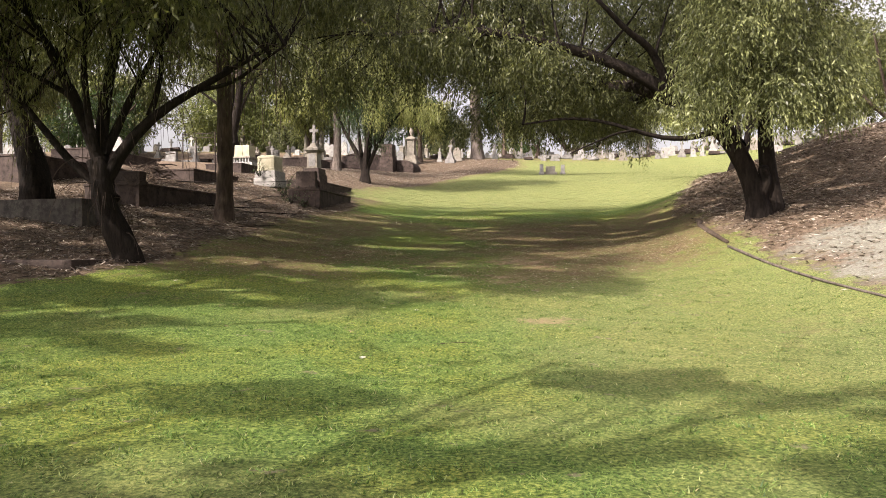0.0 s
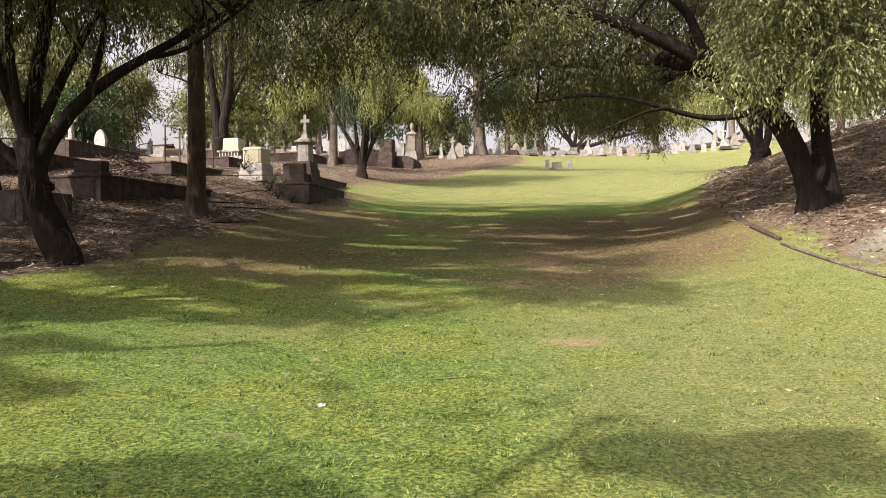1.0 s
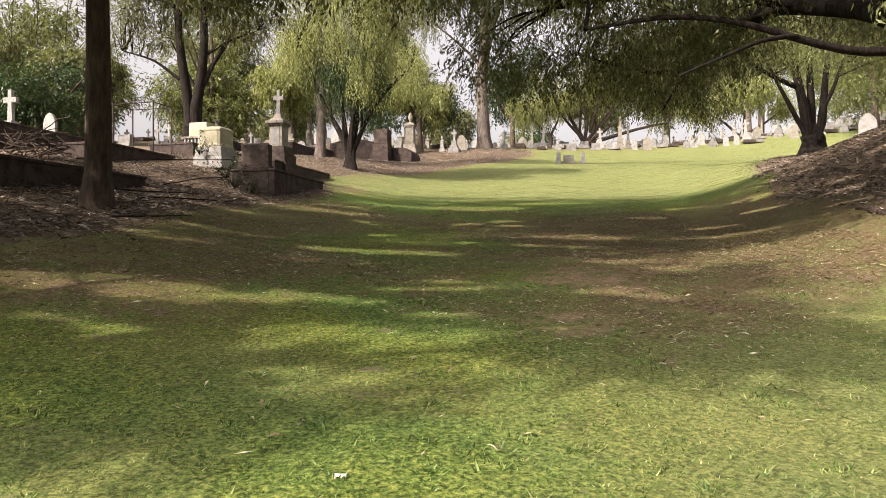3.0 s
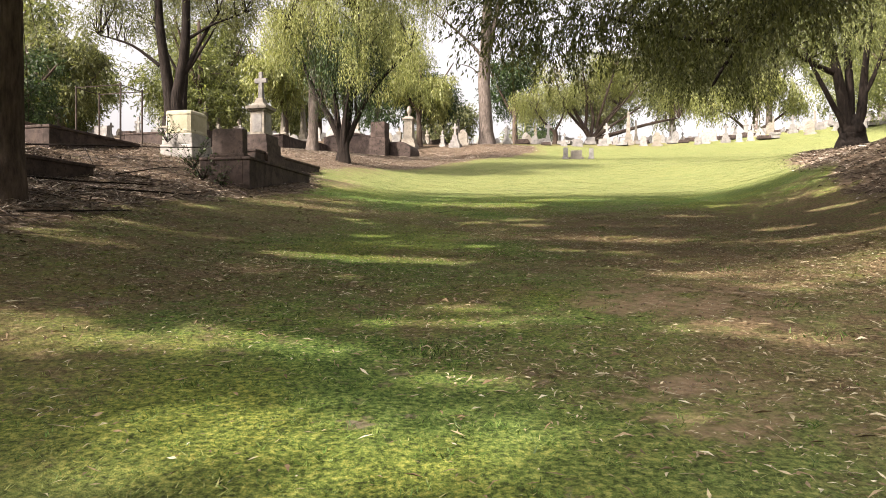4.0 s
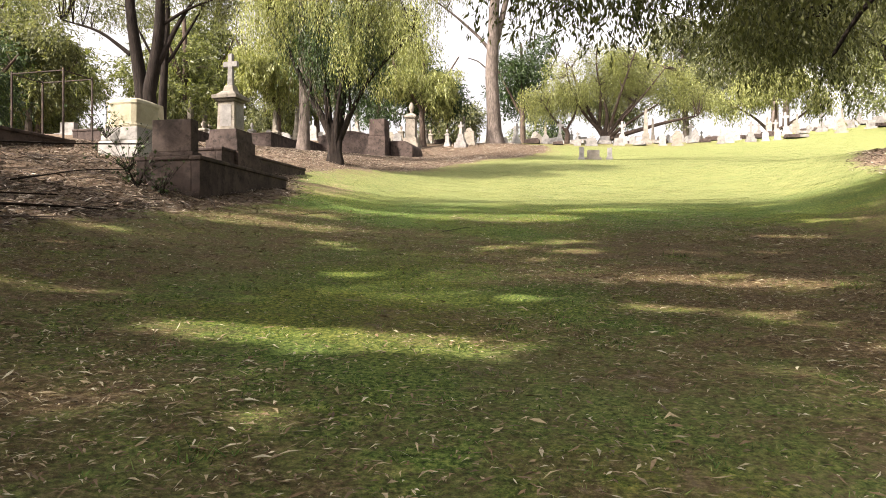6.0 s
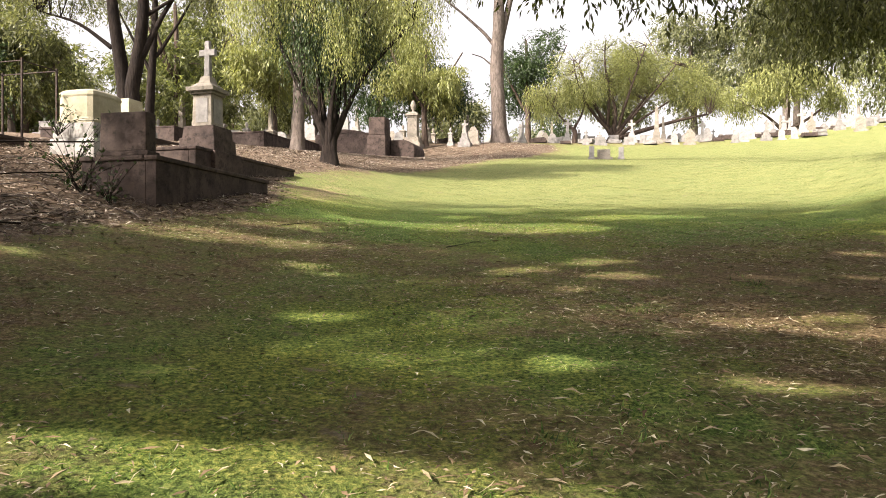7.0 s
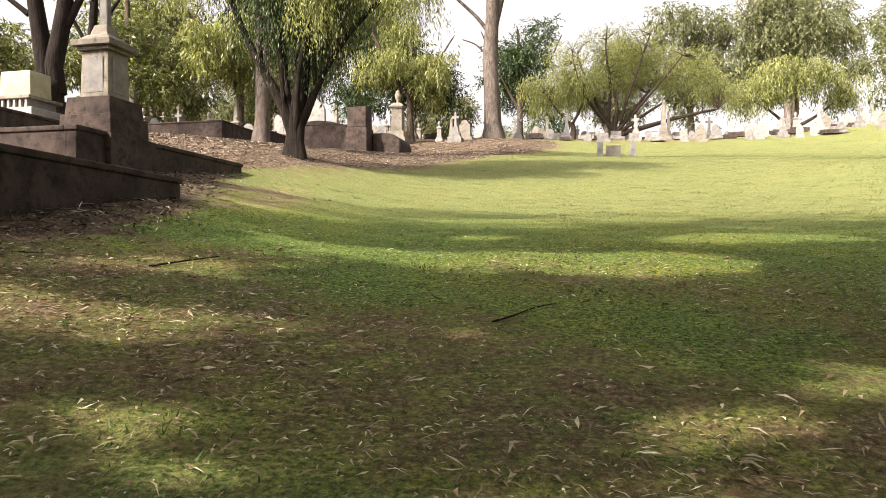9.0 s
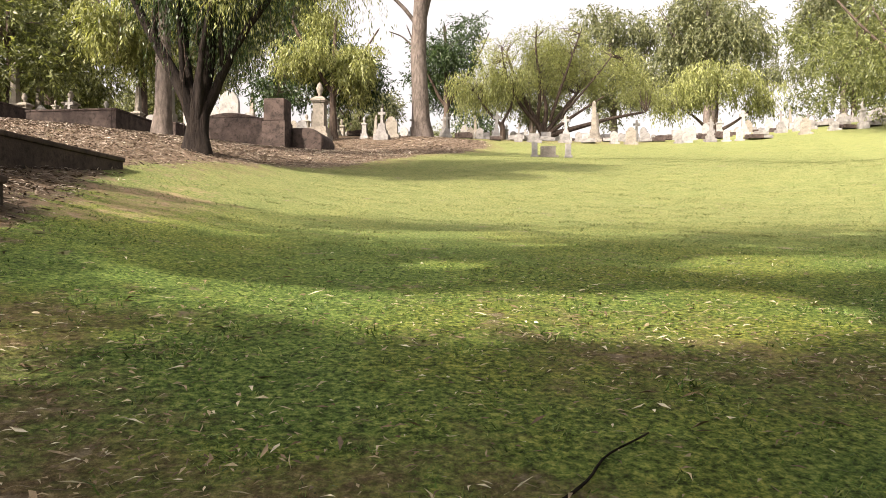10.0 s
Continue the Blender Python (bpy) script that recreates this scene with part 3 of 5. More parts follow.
# the straight trunk on the left bank
tree("gum_tree", (-5.5, 18.3), [
    ([(0, 0, 0), (0.05, 0, 2), (0.0, 0.05, 4.5), (-0.15, 0, 7), (-0.2, 0, 9)], 0.225, 0.13),
    ([(0, 0, 4.6), (0.9, -0.3, 5.6), (2.0, -0.6, 6.4)], 0.08, 0.03),
    ([(-0.05, 0, 5.4), (-1.2, 0.2, 6.2), (-2.4, 0.4, 6.9)], 0.08, 0.03),
    ([(-0.1, 0, 6.0), (0.4, 1.2, 7.0), (0.8, 2.2, 7.6)], 0.07, 0.03)],
    [((0.2, 0.2, 7.8), (2.8, 2.8, 1.5)), ((2.3, -0.7, 6.3), (1.7, 1.7, 1.0)), ((-2.6, 0.3, 6.2), (1.8, 2.0, 1.3)), ((1.0, 2.5, 7.0), (1.8, 1.8, 1.1)),
     ((-0.9, -0.6, 5.3), (1.2, 1.2, 0.8)), ((3.4, 0.8, 7.0), (2.0, 2.2, 1.2)), ((-3.4, 1.6, 7.4), (2.4, 2.4, 1.4)), ((0.5, -2.4, 7.2), (2.4, 1.8, 1.2)),
     ((-2.8, -1.8, 6.4), (1.8, 1.6, 1.0)), ((2.0, 3.6, 6.6), (1.6, 1.6, 0.9)), ((-1.0, 0.5, 9.2), (3.6, 3.4, 1.3)), ((2.6, -1.6, 8.4), (2.4, 2.2, 1.1)), ((-3.2, 3.8, 8.4), (2.6, 2.4, 1.2)), ((0.6, 3.4, 8.4), (2.4, 2.2, 1.1)),
     ((2.8, 5.4, 8.4), (2.4, 2.2, 0.9)), ((-1.2, 5.8, 8.6), (2.4, 2.2, 0.9)), ((4.6, 3.2, 8.0), (2.0, 2.0, 0.9)),
     # far clumps, added to carry the shade edge across the lawn
     ((4.0, 6.8, 8.2), (2.2, 1.8, 0.8)), ((0.6, 7.4, 8.4), (2.4, 1.8, 0.8)), ((-2.6, 7.4, 8.4), (2.4, 1.8, 0.8))],
    BARK_BROWN, LEAF_OLIVE, "straight brown-trunked gum tree on the mulched bank", seed=12, shoots=12000, per=14, shoot=0.8, leaf=0.14, width=0.036, droop=0.6,
    twigs=110, knots=0.05, threads=24, gaps=-0.8, shafts=-0.68)

# leaning trunk at the far left
tree("leaning_tree", (-9.75, 17.3), [
    ([(0, 0, 0), (-0.22, 0, 1.2), (-0.6, 0.1, 2.6), (-0.9, 0.2, 4.2), (-1.0, 0.3, 6)], 0.36, 0.16),
    ([(0.35, 0, 0), (0.15, 0.05, 0.9), (-0.25, 0.1, 1.9), (-0.5, 0.1, 2.8)], 0.14, 0.10),
    ([(-0.6, 0, 2.2), (0.6, 0.4, 3.8), (1.5, 0.6, 5.4)], 0.13, 0.05)],
    [((-1.0, 0.2, 6.4), (2.8, 2.6, 1.7)), ((1.6, 0.6, 5.6), (1.9, 1.9, 1.2)), ((-0.2, -0.8, 4.8), (1.6, 1.4, 0.9)), ((0.4, -1.0, 7.4), (3.2, 3.0, 1.4)), ((-2.6, 2.2, 7.0), (2.4, 2.4, 1.2)), ((2.6, 2.6, 6.6), (1.8, 1.8, 1.0))],
    BARK_DARK, LEAF_OLIVE, "leaning dark-barked tree among the walled graves", seed=13, shoots=5200, per=13, shoot=0.8, leaf=0.14, width=0.036, droop=0.6, twigs=60, gaps=-0.6, shafts=-0.2)

# the great spreading tree on the right bank
RT = (6.98, 14.85)


def from_place(foot, stems):
    """Stems given in the place's own metres, made relative to the tree's foot."""
    z = gz(*foot) - 0.12
    return [([(x - foot[0], y - foot[1], h - z) for x, y, h in points], r0, r1) for points, r0, r1 in stems]


RZ = gz(*RT) - 0.12
tree("spreading_tree", RT, from_place(RT, [
    ([(6.92, 14.85, RZ), (6.9, 14.85, 2.3), (6.83, 14.85, 2.8), (6.62, 14.85, 3.2), (6.32, 14.85, 3.5), (6.0, 14.8, 3.78), (5.45, 14.7, 4.15), (4.9, 14.7, 4.5), (3.9, 14.9, 5.1), (2.6, 15.2, 5.6), (0.8, 15.4, 6.0), (-1.2, 15.6, 6.0)], 0.215, 0.045),
    ([(7.2, 14.92, RZ), (7.18, 14.92, 2.7), (7.1, 14.9, 3.7), (7.16, 15.0, 4.8), (7.35, 15.3, 6.2)], 0.20, 0.11),
    ([(7.04, 14.74, RZ), (7.02, 14.76, 2.3), (6.94, 14.8, 3.0)], 0.15, 0.10),
    ([(6.12, 14.85, 3.62), (5.75, 14.8, 3.55), (5.24, 14.75, 3.45), (4.78, 14.75, 3.5), (4.24, 14.75, 3.65), (3.6, 14.8, 3.85), (2.8, 14.9, 3.95), (2.0, 15.1, 3.8)], 0.068, 0.02),
    ([(4.3, 14.75, 3.65), (3.8, 14.6, 3.55), (3.2, 14.5, 3.3), (2.8, 14.4, 3.1)], 0.032, 0.012),
    ([(5.3, 14.7, 4.25), (4.4, 15.6, 4.9), (3.4, 17.4, 5.2), (2.4, 19.4, 5.6)], 0.17, 0.05),
    ([(6.5, 14.9, 3.3), (6.3, 16.4, 4.5), (6.1, 18.8, 5.4), (5.6, 21.2, 5.5), (5.0, 23.0, 5.5)], 0.20, 0.06),
    ([(6.1, 18.8, 5.4), (6.2, 21.0, 5.6), (5.75, 22.0, 5.2), (5.35, 22.0, 4.85), (5.05, 22.1, 4.35)], 0.085, 0.025),
    ([(5.6, 22.0, 5.1), (4.9, 21.9, 5.05), (4.2, 21.9, 5.15), (3.2, 21.8, 5.4)], 0.055, 0.02),
    ([(5.6, 21.2, 5.5), (6.0, 23.4, 5.7), (6.8, 25.6, 5.8)], 0.08, 0.03),
    ([(6.2, 14.8, 3.5), (6.1, 14.0, 4.3), (6.2, 13.3, 4.9)], 0.13, 0.04),
    ([(5.2, 14.7, 4.3), (4.4, 14.2, 5.2), (3.2, 13.6, 6.0)], 0.11, 0.04),
    ([(7.1, 15.0, 4.6), (8.2, 15.6, 5.6), (9.2, 16.6, 6.8)], 0.12, 0.04)]),
    rel(RT, [((3.6, 17.4, 5.7), (2.4, 2.0, 1.1)), ((1.2, 19.3, 7.3), (2.0, 2.0, 0.9)), ((4.6, 22.0, 6.0), (2.4, 2.2, 1.0)), ((2.3, 24.2, 7.8), (2.2, 1.8, 0.8)), ((6.0, 25.6, 5.8), (1.2, 1.3, 0.5)), ((7.2, 26.2, 6.0), (1.6, 1.5, 0.8)),
             ((7.2, 19.0, 6.7), (2.4, 2.8, 1.4)), ((3.8, 16.2, 7.3), (3.2, 2.2, 1.1)), ((4.2, 19.2, 5.0), (1.5, 1.6, 0.6)), ((6.4, 24.4, 6.5), (1.9, 2.0, 0.8)),
             ((1.2, 17.0, 6.6), (1.9, 1.8, 0.9)), ((2.2, 15.0, 8.6), (3.6, 2.6, 1.1)), ((5.2, 20.2, 8.4), (3.6, 3.2, 1.2)), ((8.6, 16.8, 8.4), (3.0, 3.0, 1.4)),
             ((9.6, 21.0, 7.6), (2.4, 2.6, 1.3)), ((0.4, 22.0, 8.2), (2.2, 2.2, 1.0)), ((1.6, 20.6, 5.2), (1.4, 1.4, 0.6)),
             ((1.0, 15.2, 5.5), (1.8, 1.4, 0.8)), ((-1.1, 15.4, 5.6), (1.7, 1.5, 0.8)), ((-2.8, 15.8, 5.4), (1.2, 1.2, 0.7)), ((2.7, 15.4, 5.1), (1.3, 1.2, 0.7)), ((0.0, 17.0, 6.6), (2.2, 1.6, 0.8)),
             # two high clumps, out of view, added to shade the right bank
             ((2.6, 11.6, 8.8), (2.4, 2.0, 0.9)), ((5.6, 12.4, 9.2), (2.6, 2.0, 0.9))]),
    BARK_DARK, LEAF_OLIVE, "old spreading tree with a gnarled double trunk and low limbs", seed=14, shoots=20500, per=16, shoot=0.6, leaf=0.098, width=0.03,
    droop=0.5, twigs=420, sides=16, knots=0.14, segments=26, gaps=-0.8, shafts=-0.68,
    # front clumps facing the sun, its light painted by the paler leaf
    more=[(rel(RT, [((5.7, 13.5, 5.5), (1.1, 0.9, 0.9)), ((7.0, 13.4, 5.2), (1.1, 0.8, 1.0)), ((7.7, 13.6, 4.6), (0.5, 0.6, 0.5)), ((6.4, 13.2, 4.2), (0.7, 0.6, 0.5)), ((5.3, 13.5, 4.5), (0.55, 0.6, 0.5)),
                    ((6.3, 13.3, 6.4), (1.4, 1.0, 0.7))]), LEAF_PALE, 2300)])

RT2 = (15.3, 34.9)
tree("spreading_tree", RT2, [
    ([(0, 0, 0), (-0.02, 0, 0.6), (-0.05, 0, 1.1)], 0.46, 0.36),
    ([(-0.15, 0, 0.8), (-0.35, 0, 1.7), (-0.75, -0.1, 2.9), (-1.0, -0.2, 4.2), (-1.5, -0.5, 5.6)], 0.24, 0.08),
    ([(0.0, 0.1, 0.9), (-0.05, 0.1, 2.2), (-0.15, 0.1, 3.6), (-0.1, 0.2, 5.4)], 0.20, 0.08),
    ([(0.15, 0, 0.8), (0.35, 0, 1.8), (0.6, 0.1, 3.2), (0.9, 0.2, 4.8)], 0.20, 0.07),
    ([(0.3, 0, 1.6), (0.8, -0.1, 2.6), (1.3, -0.2, 4.2)], 0.11, 0.04),
    ([(-0.25, 0, 0.7), (-0.9, -0.2, 1.7), (-1.5, -0.3, 2.7), (-1.9, -0.4, 3.6)], 0.12, 0.05),
    ([(-0.7, -0.1, 2.8), (-1.7, -0.3, 3.1), (-3.0, -0.8, 3.6), (-4.4, -1.6, 4.3)], 0.11, 0.04)],
    rel(RT2, [((13.0, 33.4, 10.0), (3.0, 2.8, 1.5)), ((16.9, 35.4, 10.4), (3.4, 3.2, 1.8)), ((10.3, 32.0, 9.4), (2.2, 2.0, 1.0)), ((14.2, 32.0, 8.9), (1.8, 1.6, 0.8)),
              ((14.7, 36.4, 11.8), (3.0, 3.0, 1.4)), ((19.2, 33.4, 9.8), (2.0, 2.0, 1.4))]),
    BARK_DARK, LEAF_BRIGHT, "old spreading tree forking low beside the lawn", seed=15, shoots=4200, per=13, shoot=0.65, leaf=0.13, width=0.028, droop=0.5,
    twigs=140, sides=12, knots=0.14)

# the small weeping tree beside the walled plots
tree("weeping_tree", (-3.66, 37.3), [
    ([(0, 0, 0), (-0.01, 0, 0.5), (0.02, 0, 1.0), (0.1, 0.05, 1.7), (0.28, 0.1, 3.0), (0.2, 0.2, 4.6), (0.3, 0.2, 6.2)], 0.255, 0.05),
    ([(-0.02, 0, 0.55), (-0.2, 0, 1.1), (-0.45, 0, 1.7), (-0.9, 0, 2.4), (-1.35, 0.1, 3.2), (-1.8, 0.2, 4.4), (-2.1, 0.2, 5.4)], 0.15, 0.05),
    ([(0.02, 0, 0.7), (0.2, 0, 1.2), (0.5, 0, 1.8), (0.85, -0.1, 2.6), (1.5, -0.1, 3.5), (2.6, 0, 4.6)], 0.13, 0.04),
    ([(-0.03, 0.03, 0.8), (-0.2, 0.15, 1.6), (-0.4, 0.5, 2.8), (-0.6, 1.0, 4.8)], 0.10, 0.03),
    ([(0.02, -0.04, 0.8), (0.0, -0.18, 1.6), (0.25, -0.4, 2.8), (0.75, -0.7, 4.6)], 0.10, 0.03),
    ([(0.5, 0.0, 1.8), (0.45, -0.3, 2.8), (0.9, -0.2, 4.4)], 0.065, 0.03),
    ([(-0.3, 0.0, 1.4), (-0.3, -0.2, 2.6), (-0.5, -0.3, 4.2)], 0.07, 0.03),
    ([(0.12, 0.05, 1.8), (-0.1, 0.2, 3.0), (0.1, 0.4, 4.8)], 0.06, 0.03),
    ([(-0.9, 0.05, 2.4), (-0.8, -0.2, 3.6), (-0.4, -0.4, 5.0)], 0.07, 0.03)],
    [((0.4, 0, 6.7), (1.6, 1.5, 0.8)), ((1.7, 0.2, 6.0), (1.0, 1.0, 0.7)), ((2.5, -0.3, 5.2), (0.8, 0.9, 0.7)), ((3.1, 0.1, 4.6), (0.5, 0.6, 0.6)), ((-1.3, 0.1, 6.7), (1.1, 1.2, 0.7)),
     ((-2.2, -0.2, 6.2), (0.9, 0.9, 0.7)), ((-3.0, 0.2, 5.9), (0.6, 0.7, 0.6)), ((0.9, -1.1, 4.6), (0.7, 0.6, 0.6)), ((1.5, 0.9, 4.9), (0.6, 0.6, 0.5)), ((0.2, -0.9, 5.4), (0.9, 0.6, 0.6)),
     ((0.0, 1.4, 5.9), (1.1, 0.9, 0.7)), ((-0.4, -0.3, 7.3), (0.7, 0.7, 0.4)), ((1.0, 0.3, 7.2), (0.6, 0.6, 0.35)), ((0.4, 0.6, 8.2), (1.7, 1.6, 0.7))],
    BARK_DARK, LEAF_WILLOW, "weeping light-green tree with a dark clump of stems", seed=16, shoots=2300, per=26, shoot=1.25, leaf=0.12, width=0.026, droop=0.88, gaps=0.08, twigs=230,
    # inner clumps use the dark leaf to paint shade inside the crown
    # top clumps, out of view, added to deepen this tree's shadow on the lawn
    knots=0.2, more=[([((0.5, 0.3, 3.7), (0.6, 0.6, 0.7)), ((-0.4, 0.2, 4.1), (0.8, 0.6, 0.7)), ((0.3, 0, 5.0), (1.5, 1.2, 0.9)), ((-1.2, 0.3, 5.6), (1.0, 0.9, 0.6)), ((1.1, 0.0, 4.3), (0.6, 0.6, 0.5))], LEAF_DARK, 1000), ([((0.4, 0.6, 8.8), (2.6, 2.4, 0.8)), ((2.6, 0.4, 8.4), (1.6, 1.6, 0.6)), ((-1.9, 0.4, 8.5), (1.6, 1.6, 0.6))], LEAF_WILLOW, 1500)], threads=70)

# the broad pepper tree at the top of the lawn, and its neighbour
tree("pepper_tree", (13.8, 71.5), [
    ([(0, 0, 0), (0, 0, 0.4), (0.0, 0, 0.8)], 0.50, 0.42),
    ([(0.1, 0, 0.5), (2.2, 0, 1.2), (4.6, -0.1, 1.9), (7.5, -0.1, 2.6)], 0.24, 0.08),
    ([(-0.1, 0, 0.6), (-1.2, 0, 2.4), (-2.2, 0.1, 4.6), (-2.8, 0.1, 6.4)], 0.22, 0.08),
    ([(0, 0, 0.7), (0.3, 0.1, 2.8), (-0.3, 0.2, 5.2)], 0.20, 0.07),
    ([(0.1, 0, 0.7), (1.6, 0.1, 2.6), (3.2, 0.2, 4.8)], 0.20, 0.07),
    ([(0.1, 0, 0.6), (2.0, -0.3, 2.0), (4.4, -0.5, 3.4)], 0.18, 0.06),
    ([(-0.2, -0.2, 0.7), (-2.0, -0.9, 2.6), (-3.2, -1.4, 4.6), (-3.6, -1.6, 6.4)], 0.17, 0.05),
    ([(-0.6, -0.4, 1.6), (-0.6, -1.4, 4.0), (-1.2, -1.8, 6.6), (-1.0, -1.8, 8.0)], 0.15, 0.05),
    ([(0.4, -0.2, 1.6), (1.0, -1.4, 4.2), (1.8, -1.8, 6.6), (2.2, -1.8, 7.6)], 0.14, 0.05),
    ([(1.2, -0.2, 1.8), (3.0, -1.0, 4.2), (4.6, -1.4, 6.2)], 0.13, 0.04)],
    [((-0.2, 0.6, 7.0), (3.8, 3.0, 1.7)), ((-3.8, 0, 5.0), (2.0, 2.2, 1.6)), ((4.2, 0.4, 5.8), (3.4, 2.8, 1.7)), ((7.6, 0, 4.1), (2.2, 2.2, 1.2)), ((1.6, 0.4, 5.0), (3, 2, 1.2))],
    BARK_BROWN, LEAF_WILLOW, "broad light-green pepper tree spreading from low stems", seed=17, shoots=3700, per=13, shoot=1.0, leaf=0.19, width=0.045, droop=0.35, gaps=0.16, hollow=0.28,
    twigs=330, sides=8)
tree("pepper_tree", (10.3, 70.0), [
    ([(0, 0, 0), (0.1, 0, 0.9), (0.0, 0, 1.4)], 0.24, 0.18),
    ([(0, 0, 1.2), (-1.2, 0, 2.4), (-1.8, 0, 3.6)], 0.12, 0.05), ([(0, 0, 1.2), (0.8, 0, 2.6), (1.0, 0, 3.8)], 0.12, 0.05)],
    [((-1.6, 0, 4.0), (1.9, 1.8, 1.4)), ((0.6, 0, 4.6), (1.8, 1.8, 1.3))],
    BARK_BROWN, LEAF_WILLOW, "young light-green pepper tree on the rise", seed=18, shoots=1000, per=11, shoot=1.0, leaf=0.22, width=0.05, droop=0.7, twigs=50, sides=8)
tree("pepper_tree", (33.0, 82.0), [
    ([(0, 0, 0), (0, 0, 0.9)], 0.45, 0.35), ([(0, 0, 0.7), (-2.0, 0, 2.4), (-3.6, 0, 3.4)], 0.2, 0.06), ([(0, 0, 0.7), (2.4, 0, 2.2), (4.4, 0, 4.0)], 0.2, 0.06),
    ([(0, 0, 0.7), (0.3, 0, 2.8), (0.2, 0, 4.8)], 0.2, 0.06)],
    [((0, 0, 5.6), (3.4, 3, 1.8)), ((-3.6, 0, 4.2), (2.6, 2.4, 1.5)), ((3.8, 0, 4.8), (2.6, 2.4, 1.7))],
    BARK_BROWN, LEAF_WILLOW, "rounded light-green pepper tree on the hilltop", seed=19, shoots=1500, per=11, shoot=1.1, leaf=0.32, width=0.09, droop=0.6, twigs=60, sides=8)

# tall gums
tree("tall_gum_tree", (3.95, 62.9), [
    ([(0, 0, 0), (-0.1, 0, 3), (-0.35, 0, 5.4), (-0.1, 0, 9), (0.4, 0.2, 13), (0.5, 0.3, 17)], 0.56, 0.26),
    ([(-0.35, 0, 6.4), (-1.0, 0, 7.6), (-2.4, 0, 8.9), (-4.2, 0, 10.2)], 0.14, 0.05),
    ([(-0.3, 0, 6.6), (0.15, 0.1, 8.4), (0.75, 0.2, 11), (1.6, 0.3, 14), (2.6, 0.5, 16)], 0.28, 0.10),
    ([(-0.3, 0, 5.2), (-1.2, 0, 6.0), (-1.9, -0.1, 6.2)], 0.07, 0.03)],
    [((-4.0, 0, 12.2), (2.6, 2.4, 1.6)), ((1.0, 0.3, 17), (3.4, 3.2, 2.4)), ((3.6, 0.5, 14.6), (2.4, 2.4, 1.7)), ((-4.4, 0, 9.6), (1.3, 1.3, 0.8)), ((-1.0, 0, 14.4), (2.0, 2.0, 1.2))],
    BARK_PALE, LEAF_GREY, "tall pale-trunked gum forking high with sparse foliage", seed=20, shoots=1100, per=12, shoot=1.0, leaf=0.26, width=0.06, droop=0.7, twigs=70,
    sides=12, segments=20, gaps=0.0)
tree("tall_gum_tree", (-6.2, 44.5), [
    ([(0, 0, 0), (0.1, 0, 3), (-0.1, 0, 6), (0.1, 0, 9.5), (0.2, 0.1, 13)], 0.27, 0.13), ([(0, 0, 8.4), (1.4, 0, 10.6), (2.4, 0, 12.6)], 0.11, 0.04), ([(0, 0, 9), (-1.4, 0, 11), (-2.6, 0, 12.6)], 0.11, 0.04)],
    [((0.2, 0, 14.2), (4.0, 3.2, 1.6)), ((3.2, -0.6, 13.2), (2.8, 2.4, 1.1)), ((-3.0, 0.4, 13.4), (2.6, 2.2, 1.1)), ((0.6, 1.8, 13.0), (2.4, 1.8, 0.9))],
    BARK_PALE, LEAF_GREY, "slender pale-trunked gum among the graves", seed=21, shoots=2700, per=12, shoot=0.9, leaf=0.24, width=0.07, droop=0.7, twigs=50, gaps=-0.1)
tree("gum_tree", (-12.0, 41.6), [
    ([(0, 0, 0), (0.0, 0, 0.8), (0.0, 0, 1.4)], 0.48, 0.42),
    ([(-0.15, 0, 1.1), (-0.35, 0, 2.6), (-0.6, 0, 4.6), (-0.9, 0.2, 8)], 0.31, 0.14),
    ([(0.15, 0, 1.1), (0.25, 0, 3.0), (0.35, 0, 5.0), (0.3, 0.2, 8.5)], 0.31, 0.14),
    ([(0.3, 0, 3.0), (1.0, 0.1, 4.6), (1.9, 0.2, 6.2)], 0.15, 0.05),
    ([(-0.7, 0, 3.6), (-1.9, 0, 4.6), (-3.4, 0, 4.9)], 0.10, 0.03),
    ([(0.35, 0, 4.6), (1.8, 0, 5.6), (3.2, 0, 5.9)], 0.09, 0.03)],
    [((-0.6, 0.2, 8.6), (3.0, 2.6, 1.6)), ((-3.4, 0, 5.8), (1.5, 1.5, 0.8)), ((2.6, 0.2, 6.8), (1.9, 1.7, 1.1)), ((-2.6, 0, 7.4), (1.9, 1.8, 1.1)), ((1.6, 0, 8.8), (2.4, 2.2, 1.4))],
    BARK_DARK, LEAF_OLIVE, "twin-trunked gum rising behind the tombs", seed=30, shoots=2300, per=13, shoot=0.7, leaf=0.15, width=0.042, droop=0.4, twigs=150, gaps=0.0)
tree("gum_tree", (-14.2, 48.5), [
    ([(0, 0, 0), (0.1, 0, 2), (0.3, 0, 5), (0.4, 0.2, 9)], 0.26, 0.10),
    ([(0.2, 0, 3.4), (-0.8, 0, 5.4), (-1.6, 0, 6.8)], 0.10, 0.04), ([(0.2, 0, 4.2), (1.4, 0.2, 6.0), (2.2, 0.3, 7.6)], 0.10, 0.04)],
    [((0.4, 0.2, 9.2), (2.4, 2.2, 1.4)), ((-1.8, 0, 7.2), (1.5, 1.5, 0.9)), ((2.3, 0.3, 7.9), (1.6, 1.6, 1.0))],
    BARK_DARK, LEAF_OLIVE, "slim dark-trunked gum behind the tombs", seed=31, shoots=1200, per=12, shoot=0.7, leaf=0.16, width=0.045, droop=0.4, twigs=60, gaps=-0.1)


